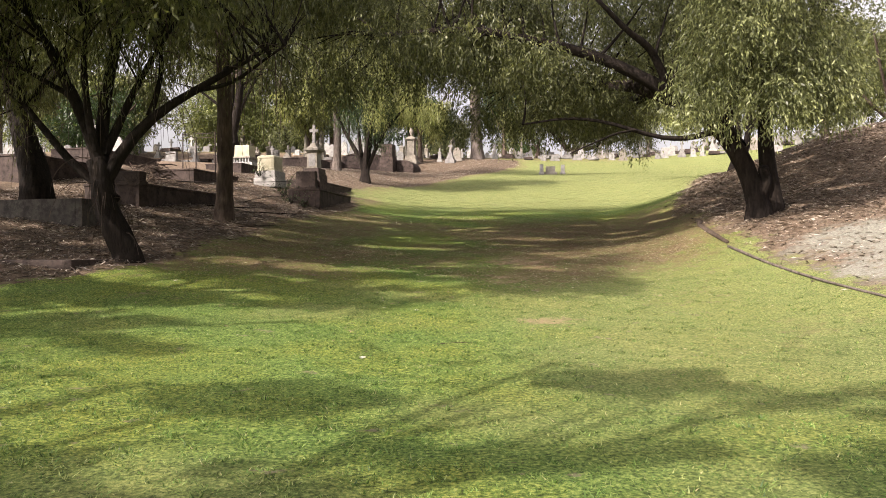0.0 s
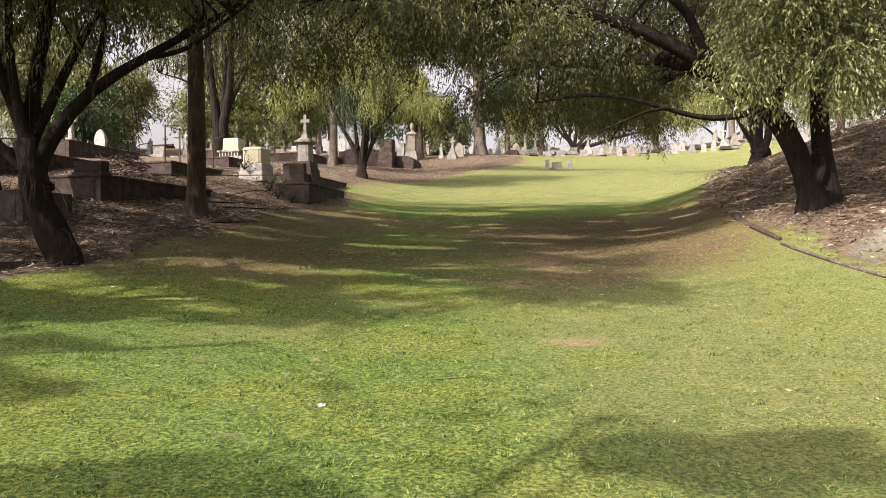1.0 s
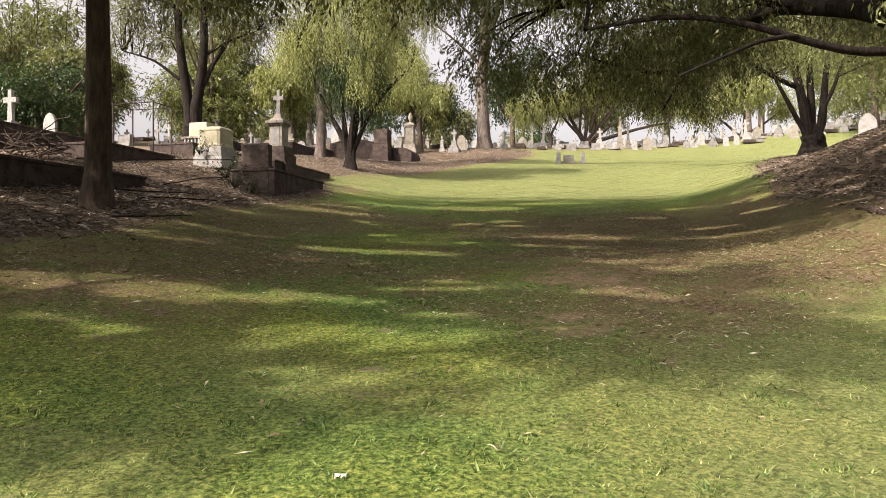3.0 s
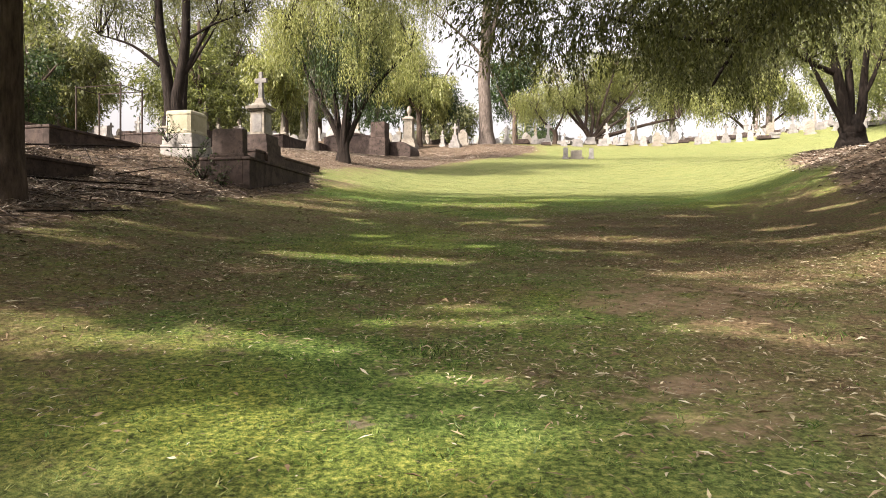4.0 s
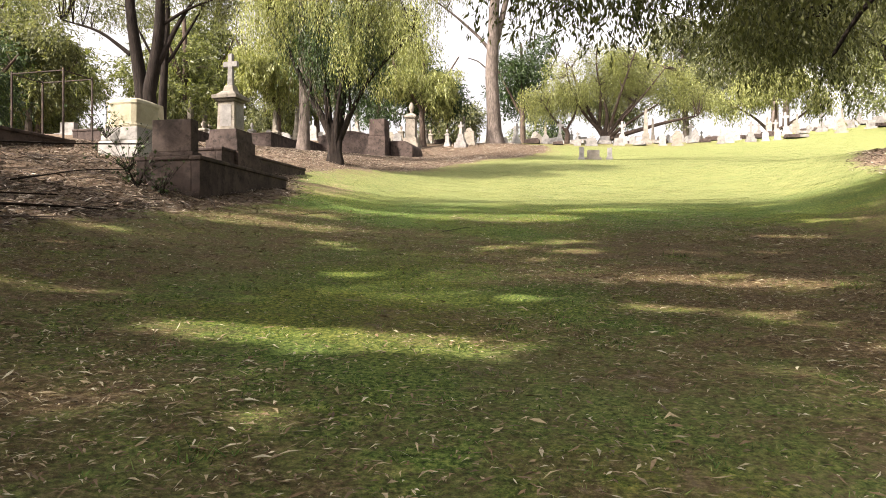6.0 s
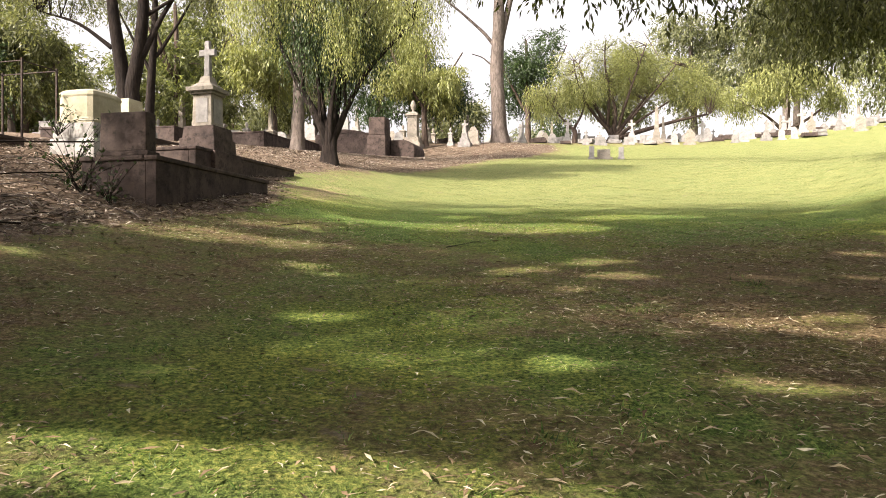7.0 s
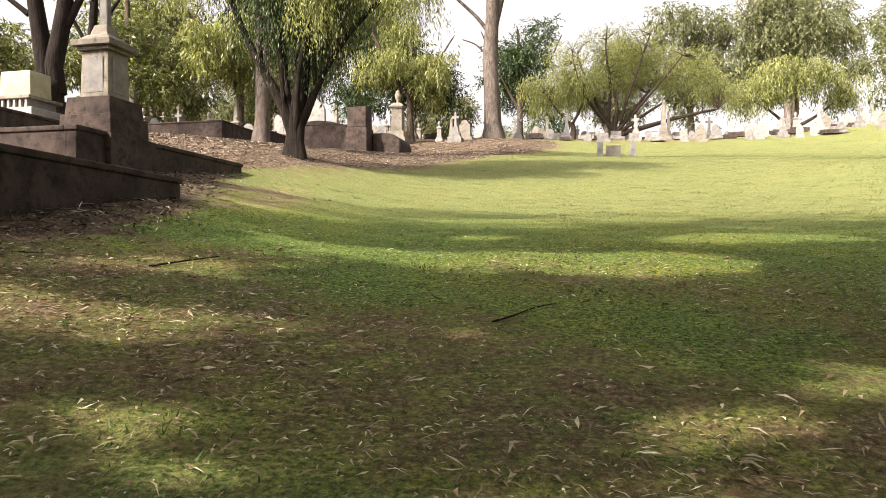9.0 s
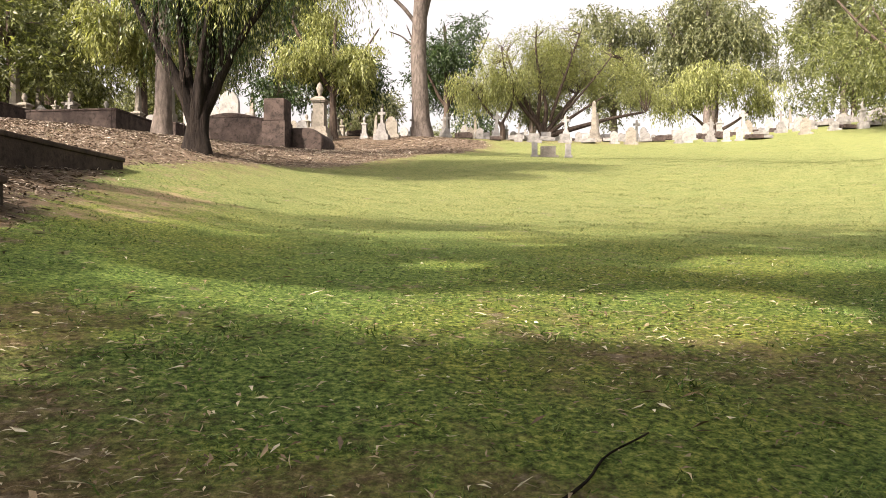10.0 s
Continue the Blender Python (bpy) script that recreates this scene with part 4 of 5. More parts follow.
def far_tree(name, x, y, high, wide, mat, bark, label, seed, leaf=0.4, shoots=900, trunk=0.3, stem=0.35, droop=0.35, low=0.25, gaps=-0.25, shafts=None):
    """A tree of the middle distance: a trunk, three limbs and a lumpy crown."""
    rng = np.random.default_rng(seed)
    stems = [([(0, 0, 0), (rng.normal(0, 0.15), 0, high * stem), (rng.normal(0, 0.4), 0, high * 0.8)], trunk, trunk * 0.35)]
    for _ in range(3):
        a = rng.uniform(0, 2 * math.pi)
        stems.append(([(0, 0, high * stem), (math.cos(a) * wide * 0.25, math.sin(a) * wide * 0.2, high * 0.55), (math.cos(a) * wide * 0.4, math.sin(a) * wide * 0.35, high * 0.75)], trunk * 0.5, 0.05))
    blobs = []
    for _ in range(9):
        a, u = rng.uniform(0, 2 * math.pi), rng.uniform(0.1, 1)
        z = rng.uniform(low + 0.1, 0.86) * high
        reach = wide * 0.42 * math.sin(math.pi * min(0.95, z / high)) ** 0.5
        s = wide * rng.uniform(0.16, 0.27)
        blobs.append(((math.cos(a) * u * reach, math.sin(a) * u * reach, z), (s, s, s * rng.uniform(0.55, 0.9))))
    return tree(name, (x, y), stems, blobs, bark, mat, label, seed=seed, shoots=shoots, per=10, shoot=leaf * 2.6, leaf=leaf, width=leaf * 0.3, droop=droop, twigs=30, sides=8, gaps=gaps, shafts=shafts)


FAR = (
    ("shade_tree", 8.4, 84.0, 14.5, 9.5, LEAF_DARK, "dense dark-green tree behind the headstones", 0.35),
    ("shade_tree", -2.2, 66.0, 9.5, 8, LEAF_DARK, "dark-green tree behind the stone vault", 0.30),
    ("weeping_tree", -1.2, 62.0, 8.5, 6, LEAF_WILLOW, "weeping light-green tree behind the stone vault", 0.26),
    ("shade_tree", -19.5, 70.0, 11, 9, LEAF_BRIGHT, "bright yellow-green tree among the graves", 0.35),
    ("shade_tree", -11.0, 76.0, 12, 9, LEAF_OLIVE, "olive-green tree at the back of the graves", 0.36),
    ("shade_tree", -27.0, 60.0, 7.5, 9, LEAF_BRIGHT, "green leafy tree among the graves", 0.36),
    ("shade_tree", -21.0, 44.0, 4.6, 6, LEAF_DARK, "dark bushy tree on the upper terrace", 0.24),
    ("shade_tree", -30.0, 41.0, 9, 9, LEAF_OLIVE, "olive-green tree on the upper terrace", 0.28),
    ("shade_tree", -24.0, 30.0, 8.5, 8, LEAF_OLIVE, "leafy olive tree above the walled graves", 0.22),
    ("shade_tree", -17.0, 24.5, 9.0, 7, LEAF_OLIVE, "leafy tree behind the walled graves", 0.18),
    ("shade_tree", -38.0, 72.0, 13, 12, LEAF_BRIGHT, "broad green tree at the edge of the graves", 0.4),
    ("gum_tree", 32.0, 104.0, 24, 15, LEAF_GREY, "tall grey-green gum behind the hilltop", 0.5),
    ("gum_tree", 24.0, 112.0, 20, 13, LEAF_GREY, "tall grey-green gum behind the hilltop", 0.5),
    ("gum_tree", 47.0, 108.0, 26, 15, LEAF_GREY, "tall grey-green gum behind the hilltop", 0.5),
    ("gum_tree", 60.0, 100.0, 22, 15, LEAF_GREY, "tall grey-green gum behind the hilltop", 0.5),
    ("shade_tree", 35.0, 62.0, 13, 12, LEAF_BRIGHT, "fresh green tree at the top of the mulched bank", 0.26),
    ("shade_tree", 24.0, 36.0, 9, 9, LEAF_OLIVE, "olive tree on top of the mulched bank", 0.26),
    ("shade_tree", 20.0, 24.0, 8, 7, LEAF_OLIVE, "olive tree on top of the mulched bank", 0.22),
    # grey leaf colour stands in for the haze over these far trees
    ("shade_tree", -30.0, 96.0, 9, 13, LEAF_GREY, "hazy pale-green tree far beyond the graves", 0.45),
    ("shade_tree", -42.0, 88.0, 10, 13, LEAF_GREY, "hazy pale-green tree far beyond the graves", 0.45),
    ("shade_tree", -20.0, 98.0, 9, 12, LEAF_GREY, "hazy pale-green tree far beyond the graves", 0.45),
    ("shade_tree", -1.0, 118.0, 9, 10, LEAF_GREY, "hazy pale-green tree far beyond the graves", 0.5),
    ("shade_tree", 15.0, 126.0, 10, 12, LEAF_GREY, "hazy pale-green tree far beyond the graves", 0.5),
    ("shade_tree", -28.0, 108.0, 13, 14, LEAF_OLIVE, "olive tree far beyond the graves", 0.5),
    ("shade_tree", -52.0, 100.0, 14, 16, LEAF_OLIVE, "olive tree far beyond the graves", 0.5),
    ("shade_tree", 44.0, 78.0, 11, 11, LEAF_BRIGHT, "green tree on the hilltop", 0.38),
    ("shade_tree", 58.0, 70.0, 12, 12, LEAF_OLIVE, "olive tree on the hilltop", 0.4),
    # trees out of view, added to throw shade on lawn and bank
    ("shade_tree", -7.6, -1.6, 8.5, 8.5, LEAF_OLIVE, "leafy tree added beside the lawn, throwing dappled shade", 0.32),
    ("shade_tree", -4.0, 0.6, 8.5, 5.5, LEAF_OLIVE, "slim leafy tree added beside the lawn, throwing dappled shade", 0.3),
    ("shade_tree", -3.0, -5.5, 9.0, 9.0, LEAF_OLIVE, "leafy tree added beside the lawn, throwing dappled shade", 0.32),
    ("shade_tree", -10.6, 12.8, 10.0, 6.5, LEAF_OLIVE, "leafy tree added above the bank, throwing open shade", 0.34),
    ("shade_tree", -7.0, 8.6, 10.0, 7.5, LEAF_OLIVE, "leafy tree added beside the lawn, throwing open shade", 0.36),
    ("shade_tree", -14.0, 8.0, 9.5, 7.5, LEAF_OLIVE, "leafy tree added above the bank, throwing open shade", 0.36),
    ("shade_tree", -17.5, 13.5, 9.5, 8.0, LEAF_OLIVE, "leafy tree added above the bank, throwing open shade", 0.36),
    ("shade_tree", -10.4, 5.6, 9.0, 6.5, LEAF_OLIVE, "leafy tree added above the bank, throwing open shade", 0.36),
    ("shade_tree", -14.8, 11.4, 9.5, 7.0, LEAF_OLIVE, "leafy tree added above the bank, throwing open shade", 0.36),
    ("shade_tree", -12.5, 3.6, 9.0, 7.5, LEAF_OLIVE, "leafy tree added above the bank, throwing open shade", 0.36),
    ("weeping_tree", -10.5, 58.0, 9.5, 7, LEAF_WILLOW, "weeping light-green tree among the graves", 0.28),
    ("shade_tree", -15.5, 56.0, 10.5, 7, LEAF_BRIGHT, "bright green tree among the graves", 0.3),
    ("shade_tree", 1.0, 90.0, 8.5, 8, LEAF_GREY, "pale grey-green tree beyond the graves", 0.36),
    ("gum_tree", -15.0, 88.0, 19, 12, LEAF_OLIVE, "tall gum at the back of the graves", 0.4),
    ("gum_tree", -7.0, 92.0, 20, 11, LEAF_GREY, "tall gum at the back of the graves", 0.4),
    ("gum_tree", -26.0, 84.0, 10, 11, LEAF_OLIVE, "tall gum at the back of the graves", 0.4),
    ("gum_tree", -36.0, 58.0, 15, 11, LEAF_OLIVE, "tall gum on the upper terrace", 0.34),
    ("gum_tree", -23.0, 52.0, 7, 7, LEAF_OLIVE, "gum among the graves of the upper terrace", 0.3),
    ("gum_tree", 40.0, 96.0, 23, 14, LEAF_GREY, "tall grey-green gum behind the hilltop", 0.45),
)
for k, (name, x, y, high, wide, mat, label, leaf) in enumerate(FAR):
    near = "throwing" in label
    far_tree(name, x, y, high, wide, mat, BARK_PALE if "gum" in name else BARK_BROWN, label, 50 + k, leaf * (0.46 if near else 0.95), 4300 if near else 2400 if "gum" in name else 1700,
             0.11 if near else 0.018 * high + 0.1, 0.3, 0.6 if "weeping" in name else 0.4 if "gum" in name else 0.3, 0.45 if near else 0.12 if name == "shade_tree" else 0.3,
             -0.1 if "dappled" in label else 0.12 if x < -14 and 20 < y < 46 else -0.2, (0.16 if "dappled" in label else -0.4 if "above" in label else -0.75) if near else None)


# ---- graves ----
LIE = radians(-14.5)  # the plots lie a little clockwise of the way ahead
ULONG, VRIGHT = Vector((-math.sin(LIE), math.cos(LIE), 0)), Vector((math.cos(LIE), math.sin(LIE), 0))


def headstone(m, style="round", high=1.1, wide=0.6, thick=0.14, mat=None, label="", base=True):
    mat = mat or STONE_WHITE
    top = thing("headstone", m, label, "headstone", "headstones")
    z = 0.0
    if base:
        bm = bmesh.new()
        block(bm, (wide * 1.35, thick * 2.6, 0.30), (0, 0, -0.14))
        part("base", bm, mat, top)
        z = 0.16
    h, w = high - z, wide / 2
    if style == "round":
        arch = [(w * math.cos(a), h - w + w * math.sin(a)) for a in np.linspace(0, math.pi, 11)]
    elif style == "gothic":
        arch = [(w, h * 0.62), (w * 0.86, h * 0.78), (w * 0.5, h * 0.92), (0, h), (-w * 0.5, h * 0.92), (-w * 0.86, h * 0.78), (-w, h * 0.62)]
    elif style == "shoulder":
        arch = [(w, h * 0.74), (w * 0.72, h * 0.76), (w * 0.66, h * 0.86), (w * 0.4, h * 0.97), (0, h), (-w * 0.4, h * 0.97), (-w * 0.66, h * 0.86), (-w * 0.72, h * 0.76), (-w, h * 0.74)]
    else:
        arch = [(w, h), (-w, h)]
    bm = bmesh.new()
    outline_slab(bm, [(w, 0)] + arch + [(-w, 0)], thick, (0, 0, z))
    part("slab", bm, mat, top)
    return top


def steps_into(top, mat, sizes):
    """Square courses one on another: (side, height, taper). Returns the height reached."""
    z = -0.15
    for n, (side, high, taper) in enumerate(sizes):
        bm = bmesh.new()
        block(bm, (side, side, high), (0, 0, z), taper)
        part("base" if n == 0 else "plinth", bm, mat, top)
        z += high
    return z


def cross_into(top, mat, z, high, arm=0.5):
    t = high * 0.16
    w = high * arm / 2
    bm = bmesh.new()
    h1, h2 = high * 0.58, high * 0.58 + t * 1.1
    outline_slab(bm, [(t * 0.62, 0), (t * 0.5, h1), (w, h1), (w, h2), (t * 0.48, h2), (t * 0.45, high), (-t * 0.45, high), (-t * 0.48, h2), (-w, h2), (-w, h1), (-t * 0.5, h1), (-t * 0.62, 0)],
                 t * 0.8, (0, 0, z), 0.012)
    part("cross", bm, mat, top)


def cross_monument(m, high, mat, label):
    top = thing("cross_monument", m, label, "monument", "monuments")
    z = steps_into(top, mat, ((0.8, 0.4, 1), (0.58, 0.25, 1), (0.42, 0.35, 0.85)))
    cross_into(top, mat, z, high - z)
    return top


def obelisk(m, high, mat, label):
    top = thing("obelisk", m, label, "monument", "monuments")
    z = steps_into(top, mat, ((0.9, 0.35, 1), (0.66, 0.22, 1), (0.5, 0.5, 0.95)))
    bm = bmesh.new()
    block(bm, (0.34, 0.34, high - z - 0.18), (0, 0, z), 0.62)
    block(bm, (0.21, 0.21, 0.18), (0, 0, high - 0.18), 0.05, 0.0)
    part("shaft", bm, mat, top)
    return top


def pedestal(m, high, mat, label, urn=True, side=0.5):
    top = thing("pedestal_monument", m, label, "monument", "monuments")
    z = steps_into(top, mat, ((side * 1.8, 0.36, 1), (side * 1.45, 0.25, 1), (side, high * 0.42, 0.95)))
    bm = bmesh.new()
    block(bm, (side * 1.12, side * 1.12, 0.06), (0, 0, z))
    block(bm, (side * 1.32, side * 1.32, 0.08), (0, 0, z + 0.06))
    block(bm, (side * 1.2, side * 1.2, 0.1), (0, 0, z + 0.14), 0.55)
    part("cap", bm, mat, top)
    z += 0.24
    if urn:
        bm = bmesh.new()
        outline = ((0.09, 0), (0.06, 0.08), (0.13, 0.2), (0.16, 0.32), (0.10, 0.40), (0.11, 0.44), (0.05, 0.5), (0.0, 0.54))
        rings = [[bm.verts.new((r * math.cos(a), r * math.sin(a), z + h)) for a in np.linspace(0, 2 * math.pi, 12, endpoint=False)] for r, h in outline[:-1]]
        tip = bm.verts.new((0, 0, z + outline[-1][1]))
        for a, b in zip(rings, rings[1:]):
            for i in range(12):
                bm.faces.new((a[i], a[(i + 1) % 12], b[(i + 1) % 12], b[i]))
        for i in range(12):
            bm.faces.new((rings[-1][i], rings[-1][(i + 1) % 12], tip))
        part("urn", bm, mat, top, smooth=True)
    return top


def plot(corner, length, width, level, mat, label, thick=0.16, fill=True, lie=LIE, coping=True, sunk=0.12):
    """A walled grave: corner is its near right corner; it runs away along the lie and to the left. level: height of its top."""
    low = min(gz(*(Vector((*corner, 0)) + ULONG * a - VRIGHT * b).xy) for a in (0, length) for b in (0, width)) - 0.25
    top = thing("walled_grave", Matrix.Translation((*corner, low)) @ Matrix.Rotation(lie, 4, "Z"), label, "grave", "walled graves")
    h = level - low
    for sx, sy, x, y in ((thick, length, -thick / 2, length / 2), (thick, length, -width + thick / 2, length / 2), (width - 2 * thick - 0.006, thick, -width / 2, thick / 2),
                         (width - 2 * thick - 0.006, thick, -width / 2, length - thick / 2)):
        bm = bmesh.new()
        block(bm, (sx, sy, h - (0.07 if coping else 0)), (x, y, 0))
        part("wall", bm, mat, top)
    if coping:
        for sx, sy, x, y in ((thick + 0.05, length + 0.05, -thick / 2, length / 2), (thick + 0.05, length + 0.05, -width + thick / 2, length / 2),
                             (width - 2 * thick - 0.06, thick + 0.05, -width / 2, thick / 2), (width - 2 * thick - 0.06, thick + 0.05, -width / 2, length - thick / 2)):
            bm = bmesh.new()
            block(bm, (sx, sy, 0.07), (x, y, h - 0.07), 1.0, 0.02)
            part("coping", bm, mat, top)
    if fill:
        bm = bmesh.new()
        block(bm, (width - 2 * thick - 0.01, length - 2 * thick - 0.01, 0.1), (-width / 2, length / 2, h - sunk - 0.1), 1.0, 0.0)
        part("cover_slab", bm, STONE_GREY if mat is STONE_DARK else mat, top)
    return top


def on(corner, along, left):
    p = Vector((*corner, 0)) + ULONG * along - VRIGHT * left
    return p.x, p.y


def upright(x, y, z, turn=LIE):
    return Matrix.Translation((x, y, z)) @ Matrix.Rotation(turn, 4, "Z")


# the walled grave nearest the lawn, its plain upright block seen from behind
A, A_LIE = (-4.0, 24.52), radians(-10.5)
plot(A, 3.6, 1.16, 3.32, STONE_DARK, "long dark sandstone-walled grave beside the lawn", lie=A_LIE)
top = thing("headstone", upright(-4.5, 24.77, 3.32, A_LIE), "plain dark square headstone block on a walled grave", "headstone")
bm = bmesh.new()
block(bm, (0.80, 0.30, 0.07), (0, 0, 0), 1.0, 0.015)
part("base", bm, STONE_DARK, top)
bm = bmesh.new()
block(bm, (0.72, 0.24, 0.55), (0, 0, 0.07), 0.99, 0.018)
part("slab", bm, STONE_DARK, top)

# the pedestal with a cross, in its own walled plot
B = (-5.02, 28.95)
plot(B, 4.35, 1.9, 4.12, STONE_DARK, "dark stone-walled plot round a pedestal monument", fill=True)
x, y = on(B, 1.05, 0.40)
top = thing("cross_monument", upright(x, y, 3.72), "tall sandstone pedestal monument topped by a cross", "monument")
for name, side, z, high, taper, mat in (("base", 1.0, -0.1, 0.48, 1.0, STONE_DARK), ("plinth", 0.86, 0.38, 0.30, 0.98, STONE_DARK), ("plinth", 0.76, 0.68, 0.26, 0.94, STONE_DARK),
                                        ("die", 0.47, 0.94, 0.70, 0.94, STONE_SAND)):
    bm = bmesh.new()
    block(bm, (side, side, high), (0, 0, z), taper)
    die = part(name, bm, mat, top)
for a in range(4):
    bm = bmesh.new()
    block(bm, (0.30, 0.012, 0.52), (0, -0.2335, 1.03), 0.97, 0.004)
    ob = part("panel", bm, STONE_GREY, die, "smooth inset inscription panel")
    ob.matrix_basis = Matrix.Rotation(a * math.pi / 2, 4, "Z")
bm = bmesh.new()
block(bm, (0.54, 0.54, 0.06), (0, 0, 1.64))
block(bm, (0.66, 0.66, 0.09), (0, 0, 1.70))
block(bm, (0.56, 0.56, 0.10), (0, 0, 1.79), 0.62)
part("cap", bm, STONE_SAND, top)
bm = bmesh.new()
block(bm, (0.30, 0.30, 0.16), (0, 0, 1.89), 0.7)
part("cross_foot", bm, STONE_SAND, top)
cross_into(top, STONE_GREY, 2.05, 0.78)

# walled graves up the left bank
C = (-7.8, 18.6)
plot(C, 4.6, 1.7, 2.95, STONE_DARK, "dark stone-walled grave on the mulched bank")
x, y = on(C, 0.2, 0.42)
top = thing("headstone", upright(x, y, 2.95), "broad dark headstone at the end of a walled grave", "headstone")
bm = bmesh.new()
block(bm, (0.84, 0.34, 0.06), (0, 0, 0), 1.0, 0.015)
part("base", bm, STONE_DARK, top)
bm = bmesh.new()
block(bm, (0.78, 0.28, 0.26), (0, 0, 0.06), 1.0, 0.03)
part("slab", bm, STONE_DARK, top)
plot((-7.5, 15.0), 1.2, 3.2, 2.26, STONE_CONC, "stained grey concrete grave surround", coping=False)
plot((-12.2, 21.2), 5.6, 1.9, 4.1, STONE_DARK, "dark stone-walled grave on the upper terrace")
x, y = on((-12.2, 21.2), 0.4, 0.6)
top = thing("ledger_slab", upright(x, y, 4.1), "white marble block at the head of a grave", "grave slab")
bm = bmesh.new()
block(bm, (1.0, 0.5, 0.3))
part("slab", bm, STONE_WHITE, top)
plot((-8.5, 24.84), 3.0, 1.6, 4.07, STONE_DARK, "dark stone-walled grave on the terrace")
plot((-9.2, 33.5), 4.4, 1.9, 5.38, STONE_DARK, "dark stone-walled grave on the terrace")
plot((-5.95, 11.55), 0.9, 2.8, 0.98, STONE_DARK, "low dark kerbed grave at the foot of the bank", coping=False)
plot((-14.5, 30.0), 4.2, 2.2, 5.6, STONE_DARK, "dark stone-walled grave on the upper terrace")
plot((-8.0, 46.0), 3.0, 3.2, 7.35, STONE_DARK, "low dark-walled family plot behind the weeping tree")
plot((-11.8, 45.5), 3.0, 2.8, 7.5, STONE_DARK, "low dark-walled family plot behind the weeping tree")
plot((-7.4, 51.5), 3.0, 2.6, 7.9, STONE_DARK, "low dark-walled family plot on the hillside")


def drum_tomb(x, y, z):
    """A pale render pedestal, square with rounded corners, on a stepped white base."""
    top = thing("pedestal_tomb", upright(x, y, z), "yellowed round-cornered pedestal tomb on a white block base", "tomb")
    bm = bmesh.new()
    block(bm, (0.94, 0.94, 0.36), (0, 0, -0.1), 1.0, 0.03)
    part("base", bm, STONE_WHITE, top)
    bm = bmesh.new()
    block(bm, (0.88, 0.88, 0.28), (0, 0, 0.26), 0.97, 0.03)
    part("plinth", bm, STONE_WHITE, top)
    bm = bmesh.new()
    rings = ((0.42, 0.54), (0.425, 0.58), (0.405, 0.61), (0.395, 0.64), (0.395, 1.0), (0.41, 1.04), (0.395, 1.10), (0.34, 1.14), (0.0, 1.17))
    n = 32

    def corner(i):
        c, d = math.cos(2 * math.pi * i / n), math.sin(2 * math.pi * i / n)
        k = (abs(c) ** 6 + abs(d) ** 6) ** (-1 / 6)
        return c * k, d * k

    loops = [[bm.verts.new((r * corner(i)[0], r * corner(i)[1], h)) for i in range(n)] for r, h in rings[:-1]]
    for lo, hi in zip(loops, loops[1:]):
        for i in range(n):
            bm.faces.new((lo[i], lo[(i + 1) % n], hi[(i + 1) % n], hi[i]))
    tip = bm.verts.new((0, 0, rings[-1][1]))
    for i in range(n):
        bm.faces.new((loops[-1][i], loops[-1][(i + 1) % n], tip))
    part("drum", bm, STONE_YELLOW, top)
    return top


drum_tomb(-6.45, 27.6, 3.72)


def chest_tomb(x, y, z):
    """A pale block tomb on a base faced with a little arcade."""
    top = thing("chest_tomb", upright(x, y, z), "pale stone tomb block on an arcaded base", "tomb")
    bm = bmesh.new()
    block(bm, (1.5, 1.2, 0.42), (0, 0, -0.3), 1.0, 0.02)
    part("base", bm, STONE_WHITE, top)
    bm = bmesh.new()
    block(bm, (1.0, 0.8, 0.22), (0, 0, 0.12), 1.0, 0.01)
    part("core", bm, STONE_GREY, top)
    for k in range(7):
        bm = bmesh.new()
        block(bm, (0.07, 0.07, 0.22), (-0.48 + 0.16 * k, -0.45, 0.12), 0.9, 0.015)
        part("baluster", bm, STONE_WHITE, top)
    bm = bmesh.new()
    block(bm, (1.2, 1.05, 0.08), (0, 0, 0.34), 1.0, 0.02)
    part("slab", bm, STONE_SAND, top)
    bm = bmesh.new()
    block(bm, (0.86, 0.66, 0.62), (0, 0.03, 0.42), 0.95, 0.04)
    part("block", bm, STONE_YELLOW, top)
    return top


chest_tomb(-9.77, 36.2, 5.55)


def vault(x, y, z):
    """A low stone vault with a square pier and a rounded end."""
    top = thing("stone_vault", upright(x, y, z, LIE), "dark weathered stone vault with a square pier", "tomb")
    bm = bmesh.new()
    block(bm, (3.2, 2.6, 2.0), (-2.35, 1.5, -0.3), 0.98, 0.06)
    part("wall", bm, STONE_DARK, top)
    bm = bmesh.new()
    n = 9
    outline_slab(bm, [(1.35, 0)] + [(-1.35 + 2.7 * k / n, 0.0 + 0.22 * math.sin(math.pi * k / n)) for k in range(n, -1, -1)], 2.5, (-2.35, 1.5, 1.71), 0.02)
    part("roof", bm, STONE_DARK, top)
    bm = bmesh.new()
    block(bm, (1.05, 1.05, 1.75), (-0.15, 0.2, -0.3), 0.97, 0.04)
    block(bm, (0.92, 0.92, 0.95), (-0.15, 0.2, 1.46), 0.98, 0.04)
    part("pier", bm, STONE_DARK, top)
    bm = bmesh.new()
    outline_slab(bm, [(1.15, 0), (1.15, 0.9)] + [(1.15 - 0.75 + 0.75 * math.cos(a), 0.9 + 0.55 * math.sin(a)) for a in np.linspace(0.2, math.pi / 2, 6)] + [(-0.2, 1.45), (-0.2, 0)],
                 2.0, (0.62, 1.4, -0.2), 0.05)
    part("end_wall", bm, STONE_DARK, top)
    return top


vault(-3.35, 52.3, 6.72)

